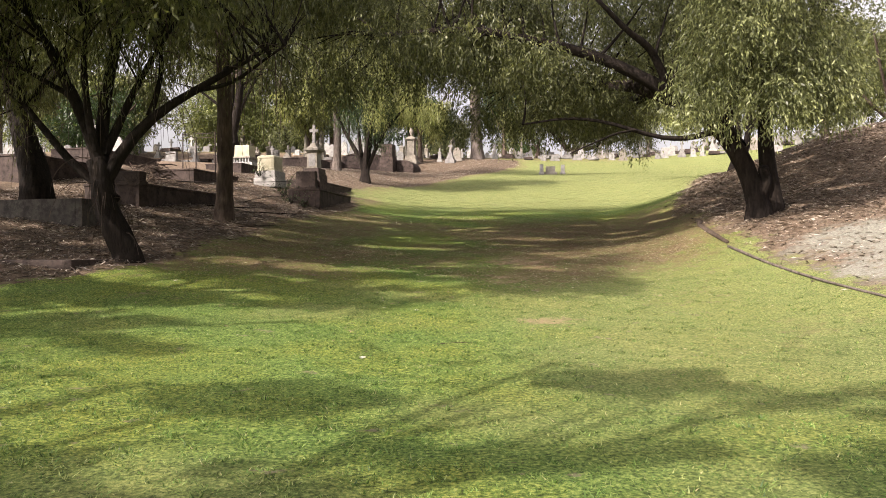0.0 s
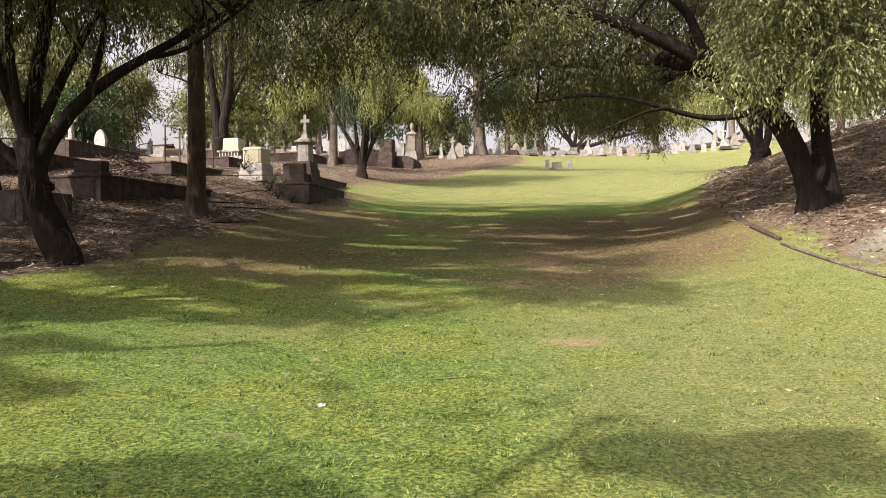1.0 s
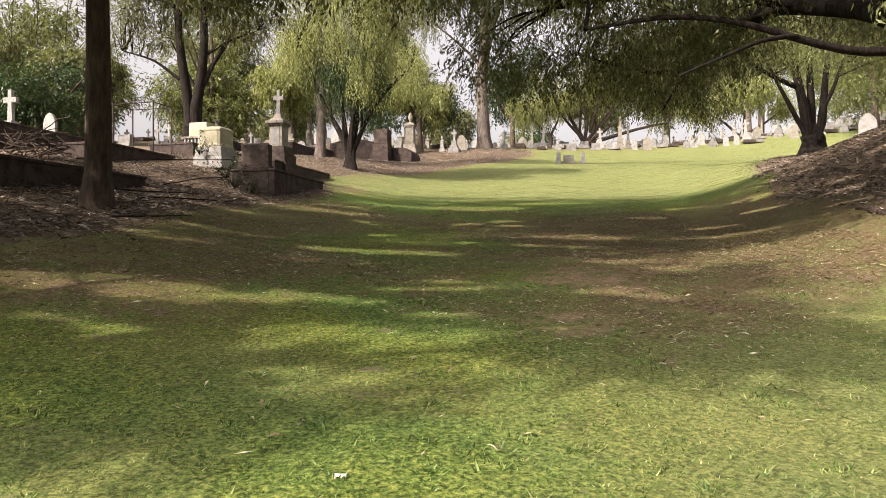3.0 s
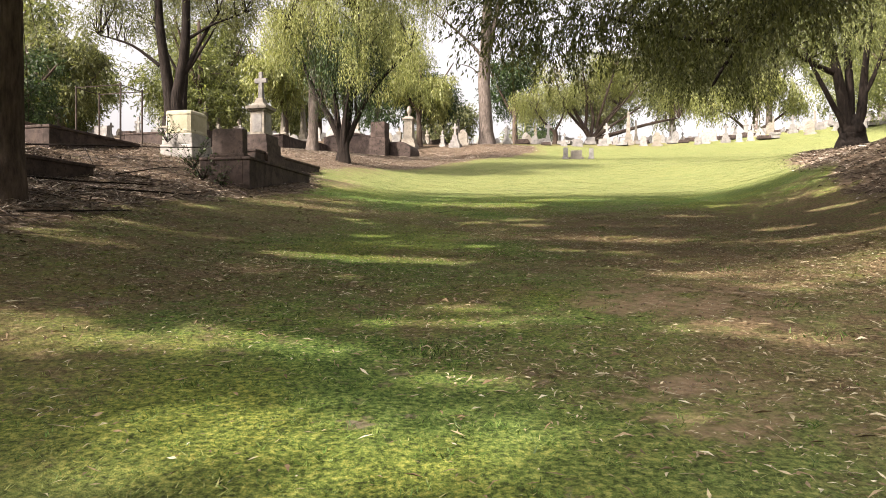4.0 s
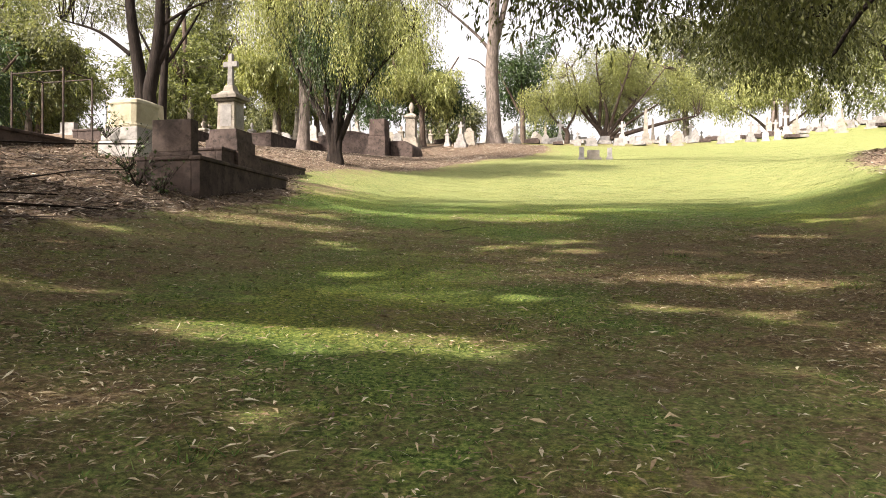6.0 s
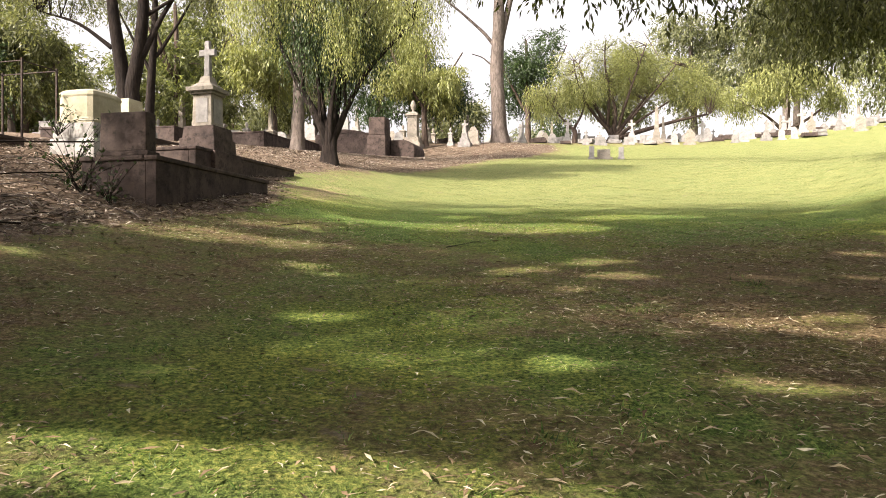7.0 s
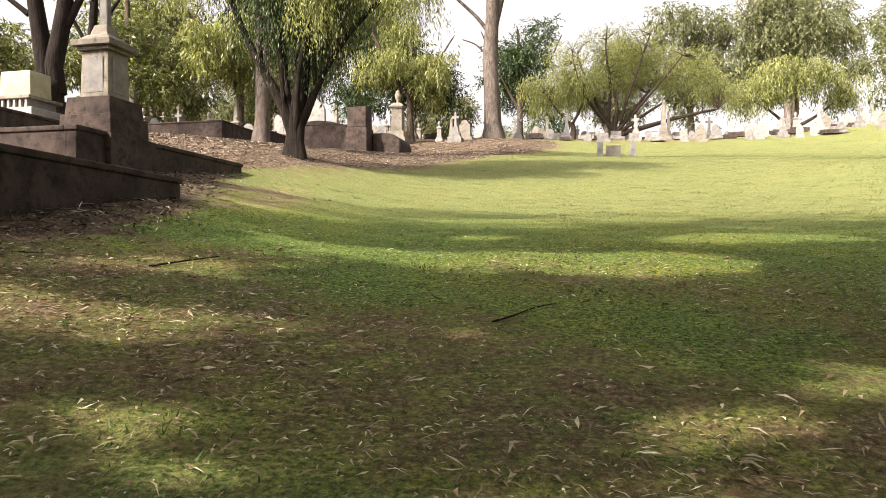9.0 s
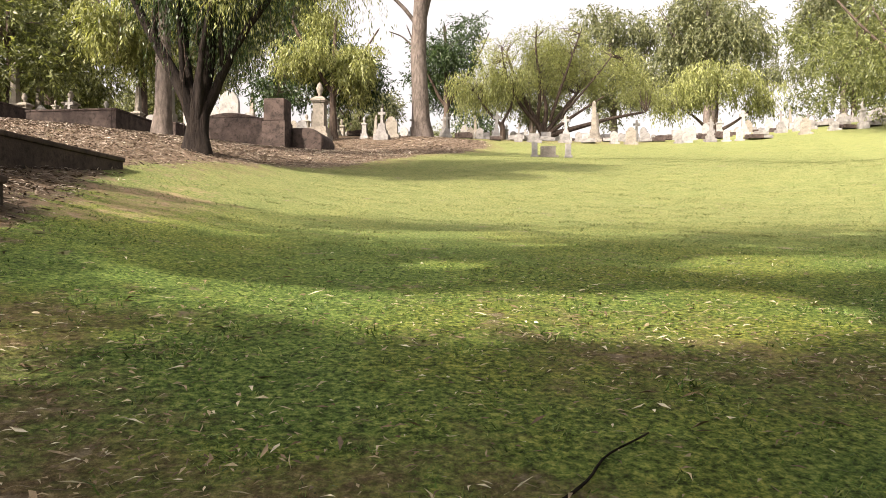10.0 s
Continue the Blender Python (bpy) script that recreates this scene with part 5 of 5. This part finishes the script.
# low marker stones at the top of the lawn
for x, y, w, h, mat in ((8.3, 54.0, 0.28, 0.80, STONE_GREY), (9.05, 54.3, 0.72, 0.62, STONE_SAND), (9.95, 54.0, 0.28, 0.74, STONE_GREY)):
    headstone(upright(x, y, gz(x, y) - 0.02, LIE), "square", h, w, 0.24, mat, "small square marker stone on the lawn")

# iron railing on the terrace
rail = thing("iron_railing", upright(-9.57, 30.7, gz(-9.57, 30.7) - 0.1), "rusted iron grave railing of thin rods", "railing")
for px, py in ((0, 0), (-1.6, 0), (0, 1.0), (-1.6, 1.0)):
    bm = bmesh.new()
    block(bm, (0.04, 0.04, 1.95), (px, py, 0), 1.0, 0.004)
    part("post", bm, IRON, rail)
for sx, sy, px, py in ((1.52, 0.05, -0.8, 0), (1.52, 0.05, -0.8, 1.0), (0.05, 0.92, 0, 0.5), (0.05, 0.92, -1.6, 0.5)):
    bm = bmesh.new()
    block(bm, (sx + 0.035 if sx > 1 else 0.026, sy + 0.035 if sy > 0.5 else 0.026, 0.024), (px, py, 1.88), 1.0, 0.003)
    part("rail", bm, IRON, rail)

# ---- the many stones on the hill, built once each and set out in uneven rows ----
def kerbed_grave(m, mat, fill, label):
    """A low stone surround round a gravelled grave."""
    top = thing("grave_surround", m, label, "grave")
    for name, size, at in (("side_kerb", (0.16, 2.0, 0.34), (-0.52, 0, -0.05)), ("side_kerb", (0.16, 2.0, 0.34), (0.52, 0, -0.05)),
                           ("foot_kerb", (0.88, 0.16, 0.34), (0, -0.92, -0.05)), ("head_block", (0.88, 0.3, 0.62), (0, 0.85, -0.05))):
        bm = bmesh.new()
        block(bm, size, at, 0.97, 0.02)
        part(name, bm, mat, top)
    bm = bmesh.new()
    block(bm, (0.86, 1.5, 0.2), (0, -0.08, -0.05), 1.0, 0.01)
    part("fill", bm, fill, top)
    return top


rng = random.Random(7)
HOME = Matrix.Translation((0, 160, gz(0, 160)))
KINDS = [
    headstone(HOME @ pose(0, 0, 0), "round", 1.25, 0.7, 0.15, STONE_WHITE, "white marble round-topped headstone"),
    headstone(HOME @ pose(2, 0, 0), "gothic", 1.45, 0.7, 0.15, STONE_WHITE, "white marble pointed headstone"),
    headstone(HOME @ pose(4, 0, 0), "shoulder", 1.3, 0.75, 0.16, STONE_SAND, "buff sandstone shouldered headstone"),
    headstone(HOME @ pose(6, 0, 0), "square", 0.8, 0.85, 0.3, STONE_WHITE, "low square white headstone"),
    headstone(HOME @ pose(8, 0, 0), "round", 0.95, 0.62, 0.15, STONE_GREY, "grey granite round-topped headstone"),
    headstone(HOME @ pose(10, 0, 0), "square", 0.7, 0.8, 0.28, STONE_GREY, "low grey granite desk headstone"),
    cross_monument(HOME @ pose(12, 0, 0), 2.1, STONE_WHITE, "white marble cross on a stepped base"),
    obelisk(HOME @ pose(14, 0, 0), 3.0, STONE_SAND, "slender sandstone obelisk on a stepped base"),
    pedestal(HOME @ pose(16, 0, 0), 2.1, STONE_SAND, "sandstone pedestal with a draped urn"),
    pedestal(HOME @ pose(18, 0, 0), 1.9, STONE_WHITE, "white marble pedestal with an urn", True, 0.42),
    cross_monument(HOME @ pose(20, 0, 0), 1.7, STONE_GREY, "grey stone cross on a stepped base"),
    kerbed_grave(HOME @ pose(22, 0, 0), STONE_GREY, STONE_SAND, "low grey stone grave surround"),
    kerbed_grave(HOME @ pose(24, 0, 0), STONE_DARK, STONE_GREY, "low dark stone grave surround"),
]
WEIGHT = (6, 4, 5, 5, 9, 9, 3, 3, 2, 2, 4, 12, 12)
KEEP_OFF = ((3.95, 62.9, 1.6), (13.8, 71.5, 1.6), (10.3, 70, 1.2), (-3.2, 53.5, 5.0), (35.0, 62.0, 1.6), (-2.6, 70, 1.5), (-1.2, 62, 1.5), (-19.5, 70, 1.5))


def set_out(x0, x1, y0, y1, dx, dy, chance):
    y = y0
    while y < y1:
        x = x0 + rng.uniform(0, dx)
        while x < x1:
            px, py = x + rng.uniform(-0.3, 0.3), y + rng.uniform(-0.5, 0.5)
            if rng.random() < chance and all(math.hypot(px - a, py - b) > r for a, b, r in KEEP_OFF):
                src = rng.choices(KINDS, WEIGHT)[0]
                m = pose(px, py, gz(px, py) - 0.03, rng.gauss(0, 1.3), rng.gauss(0, 1.3), math.degrees(LIE) + rng.gauss(0, 5))
                ob = copy_thing(src, m)
                k = rng.uniform(0.55, 0.95)
                ob.scale = (k, k, k)
            x += dx * rng.uniform(0.75, 1.35)
        y += dy


set_out(5.5, 48, 64.5, 80, 1.1, 2.1, 0.8)
set_out(-10, 5, 61, 82, 1.4, 2.7, 0.65)
set_out(-34, -10, 47, 80, 2.3, 3.6, 0.6)
set_out(-27, -15.5, 27, 46, 2.4, 3.4, 0.55)
set_out(14, 24, 22, 34, 2.6, 3.2, 0.5)
set_out(18, 30, 40, 46, 2.6, 3.0, 0.4)
for ob in KINDS:  # the first of each kind stands in the back row
    i = KINDS.index(ob)
    px, py = -16 + i * 4.1, 84 + (i % 3)
    ob.matrix_basis = pose(px, py, gz(px, py) - 0.03, 0, 0, math.degrees(LIE))

# single stones that stand out
copy_thing(KINDS[6], pose(-16.9, 34.8, gz(-16.9, 34.8) - 0.03, 0, 0, -14))
copy_thing(KINDS[7], pose(-15.0, 55.0, gz(-15.0, 55.0), 0, 0, -14))
copy_thing(KINDS[7], pose(-9.6, 60.0, gz(-9.6, 60.0), 0, 0, -14))
copy_thing(KINDS[8], pose(-1.95, 60.5, gz(-1.95, 60.5), 0, 0, -14)).scale = (1.3, 1.3, 1.5)
copy_thing(KINDS[10], pose(1.4, 60.0, gz(1.4, 60.0), 0, 0, -14))
copy_thing(KINDS[0], pose(-6.0, 56.0, gz(-6.0, 56.0) - 0.03, 0, 0, -14)).scale = (1.4, 1.4, 1.9)
for kind, px, py, k in ((7, -14.8, 57.0, 0.85), (8, -13.2, 56.4, 0.9), (9, -11.9, 57.2, 0.75), (7, -10.5, 57.4, 0.8), (8, -10.0, 55.6, 0.7), (1, -14.0, 55.2, 0.8), (10, -12.6, 54.6, 0.9), (0, -9.2, 54.8, 0.8),
                        (6, -17.2, 56.0, 0.9), (9, -16.2, 54.6, 0.8), (2, -11.2, 53.4, 0.8), (5, -8.6, 56.8, 0.9)):
    copy_thing(KINDS[kind], pose(px, py, gz(px, py) - 0.03, 0, 0, -14)).scale = (k, k, k)


# ---- grass, litter and twigs ----
def scatter(rng, n, x0, x1, y0, y1, share):
    x, y = rng.uniform(x0, x1, n), rng.uniform(y0, y1, n)
    keep = rng.random(n) < share(x, y)
    return x[keep], y[keep]


def tufted(rng, x, y, each, spread):
    """Turns places into tufts of `each` blades: their places and how far each blade leans out of its tuft."""
    off = rng.normal(0, spread, (len(x) * each, 2))
    size = np.repeat(rng.uniform(0.45, 1.3, len(x)), each)
    return np.repeat(x, each) + off[:, 0], np.repeat(y, each) + off[:, 1], off, size


def blades(rng, x, y, high, wide, out=0.0, size=1.0):
    n = len(x)
    z = ground_z(x, y) - 0.008
    a = rng.uniform(0, 2 * math.pi, n)
    tuft = 0.5 + 0.5 * np.clip(ripple(x, y, 17.0, 1.0) + 0.7 * ripple(x, y, 41.0, 2.0), -1, 1)
    h = high * rng.uniform(0.45, 1.25, n) * (0.5 + tuft) * size
    lean = rng.normal(0, 0.6, (n, 2)) * h[:, None] + out
    w = wide * rng.uniform(0.7, 1.3, n)
    foot = np.stack([x, y, z], 1)
    side = np.stack([np.cos(a) * w, np.sin(a) * w, 0 * a], 1)
    tip = foot + np.stack([lean[:, 0], lean[:, 1], h], 1)
    return np.stack([foot - side, foot + side, tip], 1).reshape(-1, 3), np.arange(3 * n).reshape(-1, 3)


def strips(rng, x, y, length, wide, lift=0.012, tilt=0.12):
    """Fallen leaves and bits: bent lozenges lying about on the ground."""
    n = len(x)
    a = rng.uniform(0, 2 * math.pi, n)
    s = length * rng.uniform(0.5, 1.3, n)
    d = np.stack([np.cos(a), np.sin(a), rng.normal(0, tilt, n)], 1)
    q = np.stack([-np.sin(a), np.cos(a), rng.normal(0, tilt * 2, n)], 1)
    c = np.stack([x, y, ground_z(x, y) + lift * rng.uniform(0.4, 1.6, n)], 1)
    w = (wide * rng.uniform(0.6, 1.3, n))[:, None]
    hump = np.array([0, 0, 1.0]) * (s * rng.uniform(0.0, 0.14, n))[:, None]
    bow = q * (s * rng.normal(0, 0.08, n))[:, None]
    v = np.stack([c - d * s[:, None] / 2, c - q * w / 2 + hump + bow, c + d * s[:, None] / 2, c + q * w / 2 + hump + bow], 1)
    return v.reshape(-1, 3), np.arange(4 * n).reshape(-1, 4)


grng = np.random.default_rng(5)


def lawn_share(x, y):
    return np.clip((1 - 1.3 * mulch_share(x, y)) * (1 - 0.93 * bare_share(x, y)) * (1 - 0.82 * thin_share(x, y)) * (1 - 0.95 * gravel_share(x, y)), 0, 1) * (0.72 + 0.28 * ripple(x, y, 1.7, 9.0))


made = []
for n, x0, x1, y0, y1, high, wide in ((600000, -8.5, 8.5, 1.6, 11, 0.021, 0.0060), (280000, -5, 6, 11, 18, 0.020, 0.0042), (280000, -4.5, 6.5, 18, 29, 0.020, 0.0045)):
    x, y = scatter(grng, n // 10, x0, x1, y0, y1, lambda x, y: lawn_share(x, y) * (1 - 0.75 * dry_share(x, y)) * (np.abs(x) < 0.72 * y + 1.0))
    x, y, out, size = tufted(grng, x, y, 10, 0.024)
    made.append(blades(grng, x, y, high, wide, out * 0.9, size))
v, f = joined(made)
tagged(new("grass", mesh_of("grass", v, f, BLADE)), "short mown green grass blades on the lawn", "grass", kind="stuff")
made = []
x, y = scatter(grng, 34000, -5, 7, 1.8, 15, lambda x, y: lawn_share(x, y) * dry_share(x, y) * (np.abs(x) < 0.72 * y + 1.0))
x, y, out, size = tufted(grng, x, y, 10, 0.024)
v, f = blades(grng, x, y, 0.020, 0.0055, out * 0.9, size)
tagged(new("dry_grass", mesh_of("dry_grass", v, f, BLADE_DRY)), "short parched straw-green grass on the lawn", "grass", kind="stuff")
# pale blades where the lawn lies in sun, the light put into colour
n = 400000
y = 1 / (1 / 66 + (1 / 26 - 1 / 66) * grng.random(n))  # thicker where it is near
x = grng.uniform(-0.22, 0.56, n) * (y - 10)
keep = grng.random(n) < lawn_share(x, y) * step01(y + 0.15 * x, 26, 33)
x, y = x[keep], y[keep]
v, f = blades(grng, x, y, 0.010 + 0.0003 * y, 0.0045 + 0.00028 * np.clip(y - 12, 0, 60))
tagged(new("sunlit_grass", mesh_of("sunlit_grass", v, f, BLADE_LIT)), "short grass blades on the open lawn, sunlight put into their colour", "grass", kind="stuff")

made = []
for n, size, wide, share in ((34000, 0.08, 0.014, 0.8), (230000, 0.04, 0.0085, 1.0), (26000, 0.11, 0.006, 0.8)):
    x, y = scatter(grng, n, -4.5, 5.5, 6.5, 28, lambda x, y: share * np.clip(0.1 + 0.75 * thin_share(x, y), 0, 1) * (0.06 + 0.94 * step01(y, 9, 13)) * (0.55 + 0.45 * ripple(x, y, 1.1, 8.0)))
    made.append(strips(grng, x, y, size, wide, 0.018, 0.15))
x, y = scatter(grng, 16000, -4.5, 5.5, 8.5, 27, lambda x, y: (0.12 + 0.7 * thin_share(x, y)) * step01(y, 9, 14) * (0.6 + 0.4 * ripple(x, y, 2.3, 3.0)))
made.append(strips(grng, x, y, 0.085, 0.015, 0.028, 0.14))
v, f = joined(made)
tagged(new("fallen_leaves", mesh_of("fallen_leaves", v, f, DRY_LEAF)), "pale dry gum leaves fallen on the lawn", "leaves", kind="stuff")
made = []
for n, x0, x1, y0, y1, size in ((42000, -12, -2.5, 9, 24, 0.13), (36000, -10, -1, 24, 36, 0.10), (50000, 5, 15, 9, 26, 0.12), (36000, -10, 5, 36, 47, 0.11), (30000, -10, 9, 47, 62, 0.15), (16000, 8, 18, 26, 42, 0.16)):
    x, y = scatter(grng, n, x0, x1, y0, y1, lambda x, y: mulch_share(x, y) ** 1.5 * (1 - 0.9 * gravel_share(x, y)))
    made.append(strips(grng, x, y, size, size * 0.16, 0.02, 0.22))
v, f = joined(made)
tagged(new("leaf_mulch", mesh_of("leaf_mulch", v, f, MULCH_BIT)), "brown leaf and bark mulch on the banks", "mulch", kind="stuff")


def stick(points, r, label, name="fallen_branch", mat=None):
    line = curve_through([(px, py, gz(px, py) + r * 0.8 + dz) for px, py, dz in points], 12, np.random.default_rng(3), r * 0.4)
    base = Vector(line[0])
    girth = np.linspace(r, r * 0.5, 12)
    line, girth = np.vstack([line[:1], line, line[-1:]]), np.r_[0.001, girth, 0.001]
    v, f = tube(line - np.array(base) + np.linspace(-1e-3, 1e-3, 14)[:, None] * (line[-1] - line[0]), girth, 9, 0.22, r * 90)
    ob = new(name, mesh_of(name, v, f, mat or BARK_DARK, True))
    ob.matrix_basis = Matrix.Translation(base)
    return tagged(ob, label, "branch")


stick([(0.0, 23.6, 0), (0.15, 23.71, 0.012), (0.24, 23.87, 0.0), (0.37, 23.92, 0.02), (0.45, 24.0, 0.01)], 0.0055, "crooked dark stick lying on the grass")
stick([(-5.6, 20.8, 0.02), (-4.9, 21.2, 0.05), (-4.3, 21.9, 0.02)], 0.02, "bare fallen branch on the mulch")
stick([(-4.9, 17.6, 0.02), (-4.4, 18.2, 0.04), (-4.2, 19.1, 0.01)], 0.014, "bare fallen branch on the mulch")
stick([(-6.2, 23.0, 0.1), (-5.6, 23.8, 0.22), (-5.0, 24.0, 0.3)], 0.014, "bare fallen branch against the grave wall")
stick([(-2.31, 24.46, 0), (-2.17, 24.71, 0.012), (-2.0, 25.04, 0.01)], 0.008, "long thin stick lying on the grass")
stick([(0.03, 7.38, 0), (0.22, 7.42, 0.006), (0.4, 7.48, 0.0)], 0.0035, "short brown stick lying on the grass", mat=BARK_BROWN)

# long pale strips of shed bark among the mulch
made = []
for n, x0, x1, y0, y1 in ((1500, -9, -3.2, 12, 27), (700, 6, 13, 10, 24)):
    x, y = scatter(grng, n, x0, x1, y0, y1, lambda x, y: mulch_share(x, y) ** 2)
    made.append(strips(grng, x, y, 0.42, 0.022, 0.03, 0.10))
v, f = joined(made)
tagged(new("shed_bark", mesh_of("shed_bark", v, f, MULCH_BIT)), "long curled strips of shed bark on the mulch", "bark", kind="stuff")

# bare twigs strewn over the left bank
made = []
tx, ty = scatter(grng, 520, -9.5, -3.6, 11, 26, lambda x, y: mulch_share(x, y) ** 2)
for px, py in zip(tx, ty):
    a, span = grng.uniform(0, math.pi), grng.uniform(0.25, 0.9)
    ends = [(px + k * span * math.cos(a) + grng.normal(0, 0.04), py + k * span * math.sin(a) + grng.normal(0, 0.04)) for k in (-0.5, 0.0, 0.5)]
    line = curve_through([(qx, qy, gz(qx, qy) + 0.02 + grng.uniform(0, 0.05)) for qx, qy in ends], 6, grng, 0.012)
    made.append(tube(line, np.linspace(0.008, 0.003, 6) * grng.uniform(0.7, 1.4), 5))
v, f = joined(made)
tagged(new("twig_litter", mesh_of("twig_litter", v, f, BARK_PALE, True)), "thin bare grey twigs strewn over the mulch", "twigs", kind="stuff")

stick([(-8.9, 24.3, 0.05), (-7.6, 24.6, 0.25), (-6.4, 25.3, 0.35), (-5.4, 25.6, 0.5)], 0.022, "long bare fallen limb lying on the mulch")
stick([(-7.6, 24.6, 0.2), (-7.2, 24.0, 0.15), (-6.9, 23.6, 0.05)], 0.012, "forked bare twig lying on the mulch")
stick([(-6.8, 21.0, 0.03), (-6.0, 21.4, 0.08), (-5.2, 22.4, 0.04)], 0.018, "bare fallen branch on the mulch")


def vine(x, y, z, reach, n, label, seed):
    """A sprawl of thin stems with dark broad leaves."""
    r = np.random.default_rng(seed)
    top = thing("vine", Matrix.Translation((x, y, z)), label, "vine")
    lines, spots = [], []
    for _ in range(n):
        a = r.uniform(0, 2 * math.pi)
        end = np.array([math.cos(a) * reach * r.uniform(0.3, 1), math.sin(a) * reach * 0.5 * r.uniform(0.2, 1), r.uniform(0.2, 1.0) * reach])
        line = curve_through([(0, 0, 0), end * 0.5 + (0, 0, 0.15 * reach), end], 9, r, 0.03)
        lines.append(tube(line, np.linspace(0.008, 0.003, 9), 4))
        spots.append(line[2:])
    v, f = joined(lines)
    part_mesh("stem", mesh_of("stem", v, f, BARK_DARK), BARK_DARK, top)
    p = np.concatenate(spots)
    p = p[r.integers(0, len(p), n * 6)] + r.normal(0, 0.03, (n * 6, 3))
    w = r.normal(0, 1, p.shape)
    w /= np.linalg.norm(w, axis=1, keepdims=True)
    v, f = leaves(r, p, w, 1, 0.05, 0.065, 0.042, 0.3)
    part_mesh("foliage", mesh_of("foliage", v, f, LEAF_DARK), LEAF_DARK, top)
    return top


vine(-4.95, 24.35, gz(-4.95, 24.35), 0.75, 16, "straggling dark-leaved vine at the foot of a grave wall", 3)
vine(-5.35, 24.9, gz(-5.35, 24.9) + 0.1, 0.9, 18, "straggling dark-leaved vine at the foot of a grave wall", 4)
vine(-6.75, 27.05, gz(-6.75, 27.05) + 0.35, 0.8, 16, "dark-leaved ivy climbing the pedestal tomb", 5)
vine(-4.5, 24.2, gz(-4.5, 24.2), 0.6, 12, "straggling dark-leaved vine at the foot of a grave wall", 6)


def brush_pile(x, y, reach, n, seed):
    """A heap of dead brown branches thrown together."""
    r = np.random.default_rng(seed)
    made = []
    for _ in range(n):
        a, c = r.uniform(0, 2 * math.pi), r.normal(0, 0.3 * reach, 2)
        h = max(0.05, r.uniform(0.1, 0.75) * reach * (1 - 0.5 * np.hypot(*c) / reach))
        d = np.array([math.cos(a), math.sin(a) * 0.6, r.uniform(-0.5, 0.5)]) * reach * r.uniform(0.3, 0.7)
        m = np.array([c[0], c[1], h])
        made.append(tube(curve_through([m - d, m + r.normal(0, 0.08, 3), m + d], 7, r, 0.05), np.linspace(0.018, 0.006, 7) * r.uniform(0.6, 1.3), 5))
    v, f = joined(made)
    v[:, 2] = np.maximum(v[:, 2], 0.0)
    ob = new("brush_pile", mesh_of("brush_pile", v, f, BARK_BROWN, True))
    ob.matrix_basis = Matrix.Translation((x, y, gz(x, y) - 0.03))
    return tagged(ob, "heap of dead brown branches beside the walled graves", "branches")


brush_pile(-9.5, 23.7, 1.1, 70, 8)

# taller weeds in the lawn
wx, wy = grng.uniform(-3, 4, 46), grng.uniform(8, 27, 46)
wx, wy = np.repeat(wx, 60) + grng.normal(0, 0.09, 2760), np.repeat(wy, 60) + grng.normal(0, 0.09, 2760)
v, f = blades(grng, wx, wy, 0.038, 0.006)
tagged(new("weeds", mesh_of("weeds", v, f, BLADE)), "taller green weed tufts in the lawn", "weeds", kind="stuff")

# the log and the sleeper that edge the mulched bank
stick([(6.55, 17.3, -0.05), (6.15, 16.2, -0.03), (5.9, 15.0, -0.03), (5.75, 13.7, -0.03)], 0.07, "long brown log edging the mulched bank", "log", BARK_BROWN)
stick([(5.7, 13.5, -0.02), (5.6, 11.5, -0.01), (5.5, 9.5, -0.012), (5.45, 7.2, -0.02)], 0.028, "weathered grey edging pole along the gravelled bank", "edging_pole", BARK_PALE)


def scrap(x, y, size, mat, label, seed):
    """A crumpled scrap lying on the grass."""
    r = random.Random(seed)
    bm = bmesh.new()
    bmesh.ops.create_grid(bm, x_segments=5, y_segments=5, size=size / 2)
    for v in bm.verts:
        v.co = Vector((v.co.x * 1.3 + r.uniform(-0.1, 0.1) * size, v.co.y + r.uniform(-0.1, 0.1) * size, size * (0.25 + r.uniform(-0.18, 0.3))))
    bmesh.ops.solidify(bm, geom=bm.faces[:], thickness=0.002)
    me = bpy.data.meshes.new("litter_scrap")
    bm.to_mesh(me)
    bm.free()
    me.materials.append(mat)
    ob = new("litter_scrap", me)
    ob.matrix_basis = pose(x, y, gz(x, y), 0, 0, r.uniform(0, 90))
    return tagged(ob, label, "litter")


PAPER = island_material("weathered_paper", [(0.0, (0.42, 0.41, 0.35)), (1.0, (0.52, 0.51, 0.44))], 0.8, 0.0, 0.15)
scrap(-0.24, 9.5, 0.034, PAPER, "small crumpled pale scrap of paper on the grass", 2)
scrap(-0.69, 6.72, 0.042, PAPER, "small crumpled whitish scrap of paper on the grass", 5)
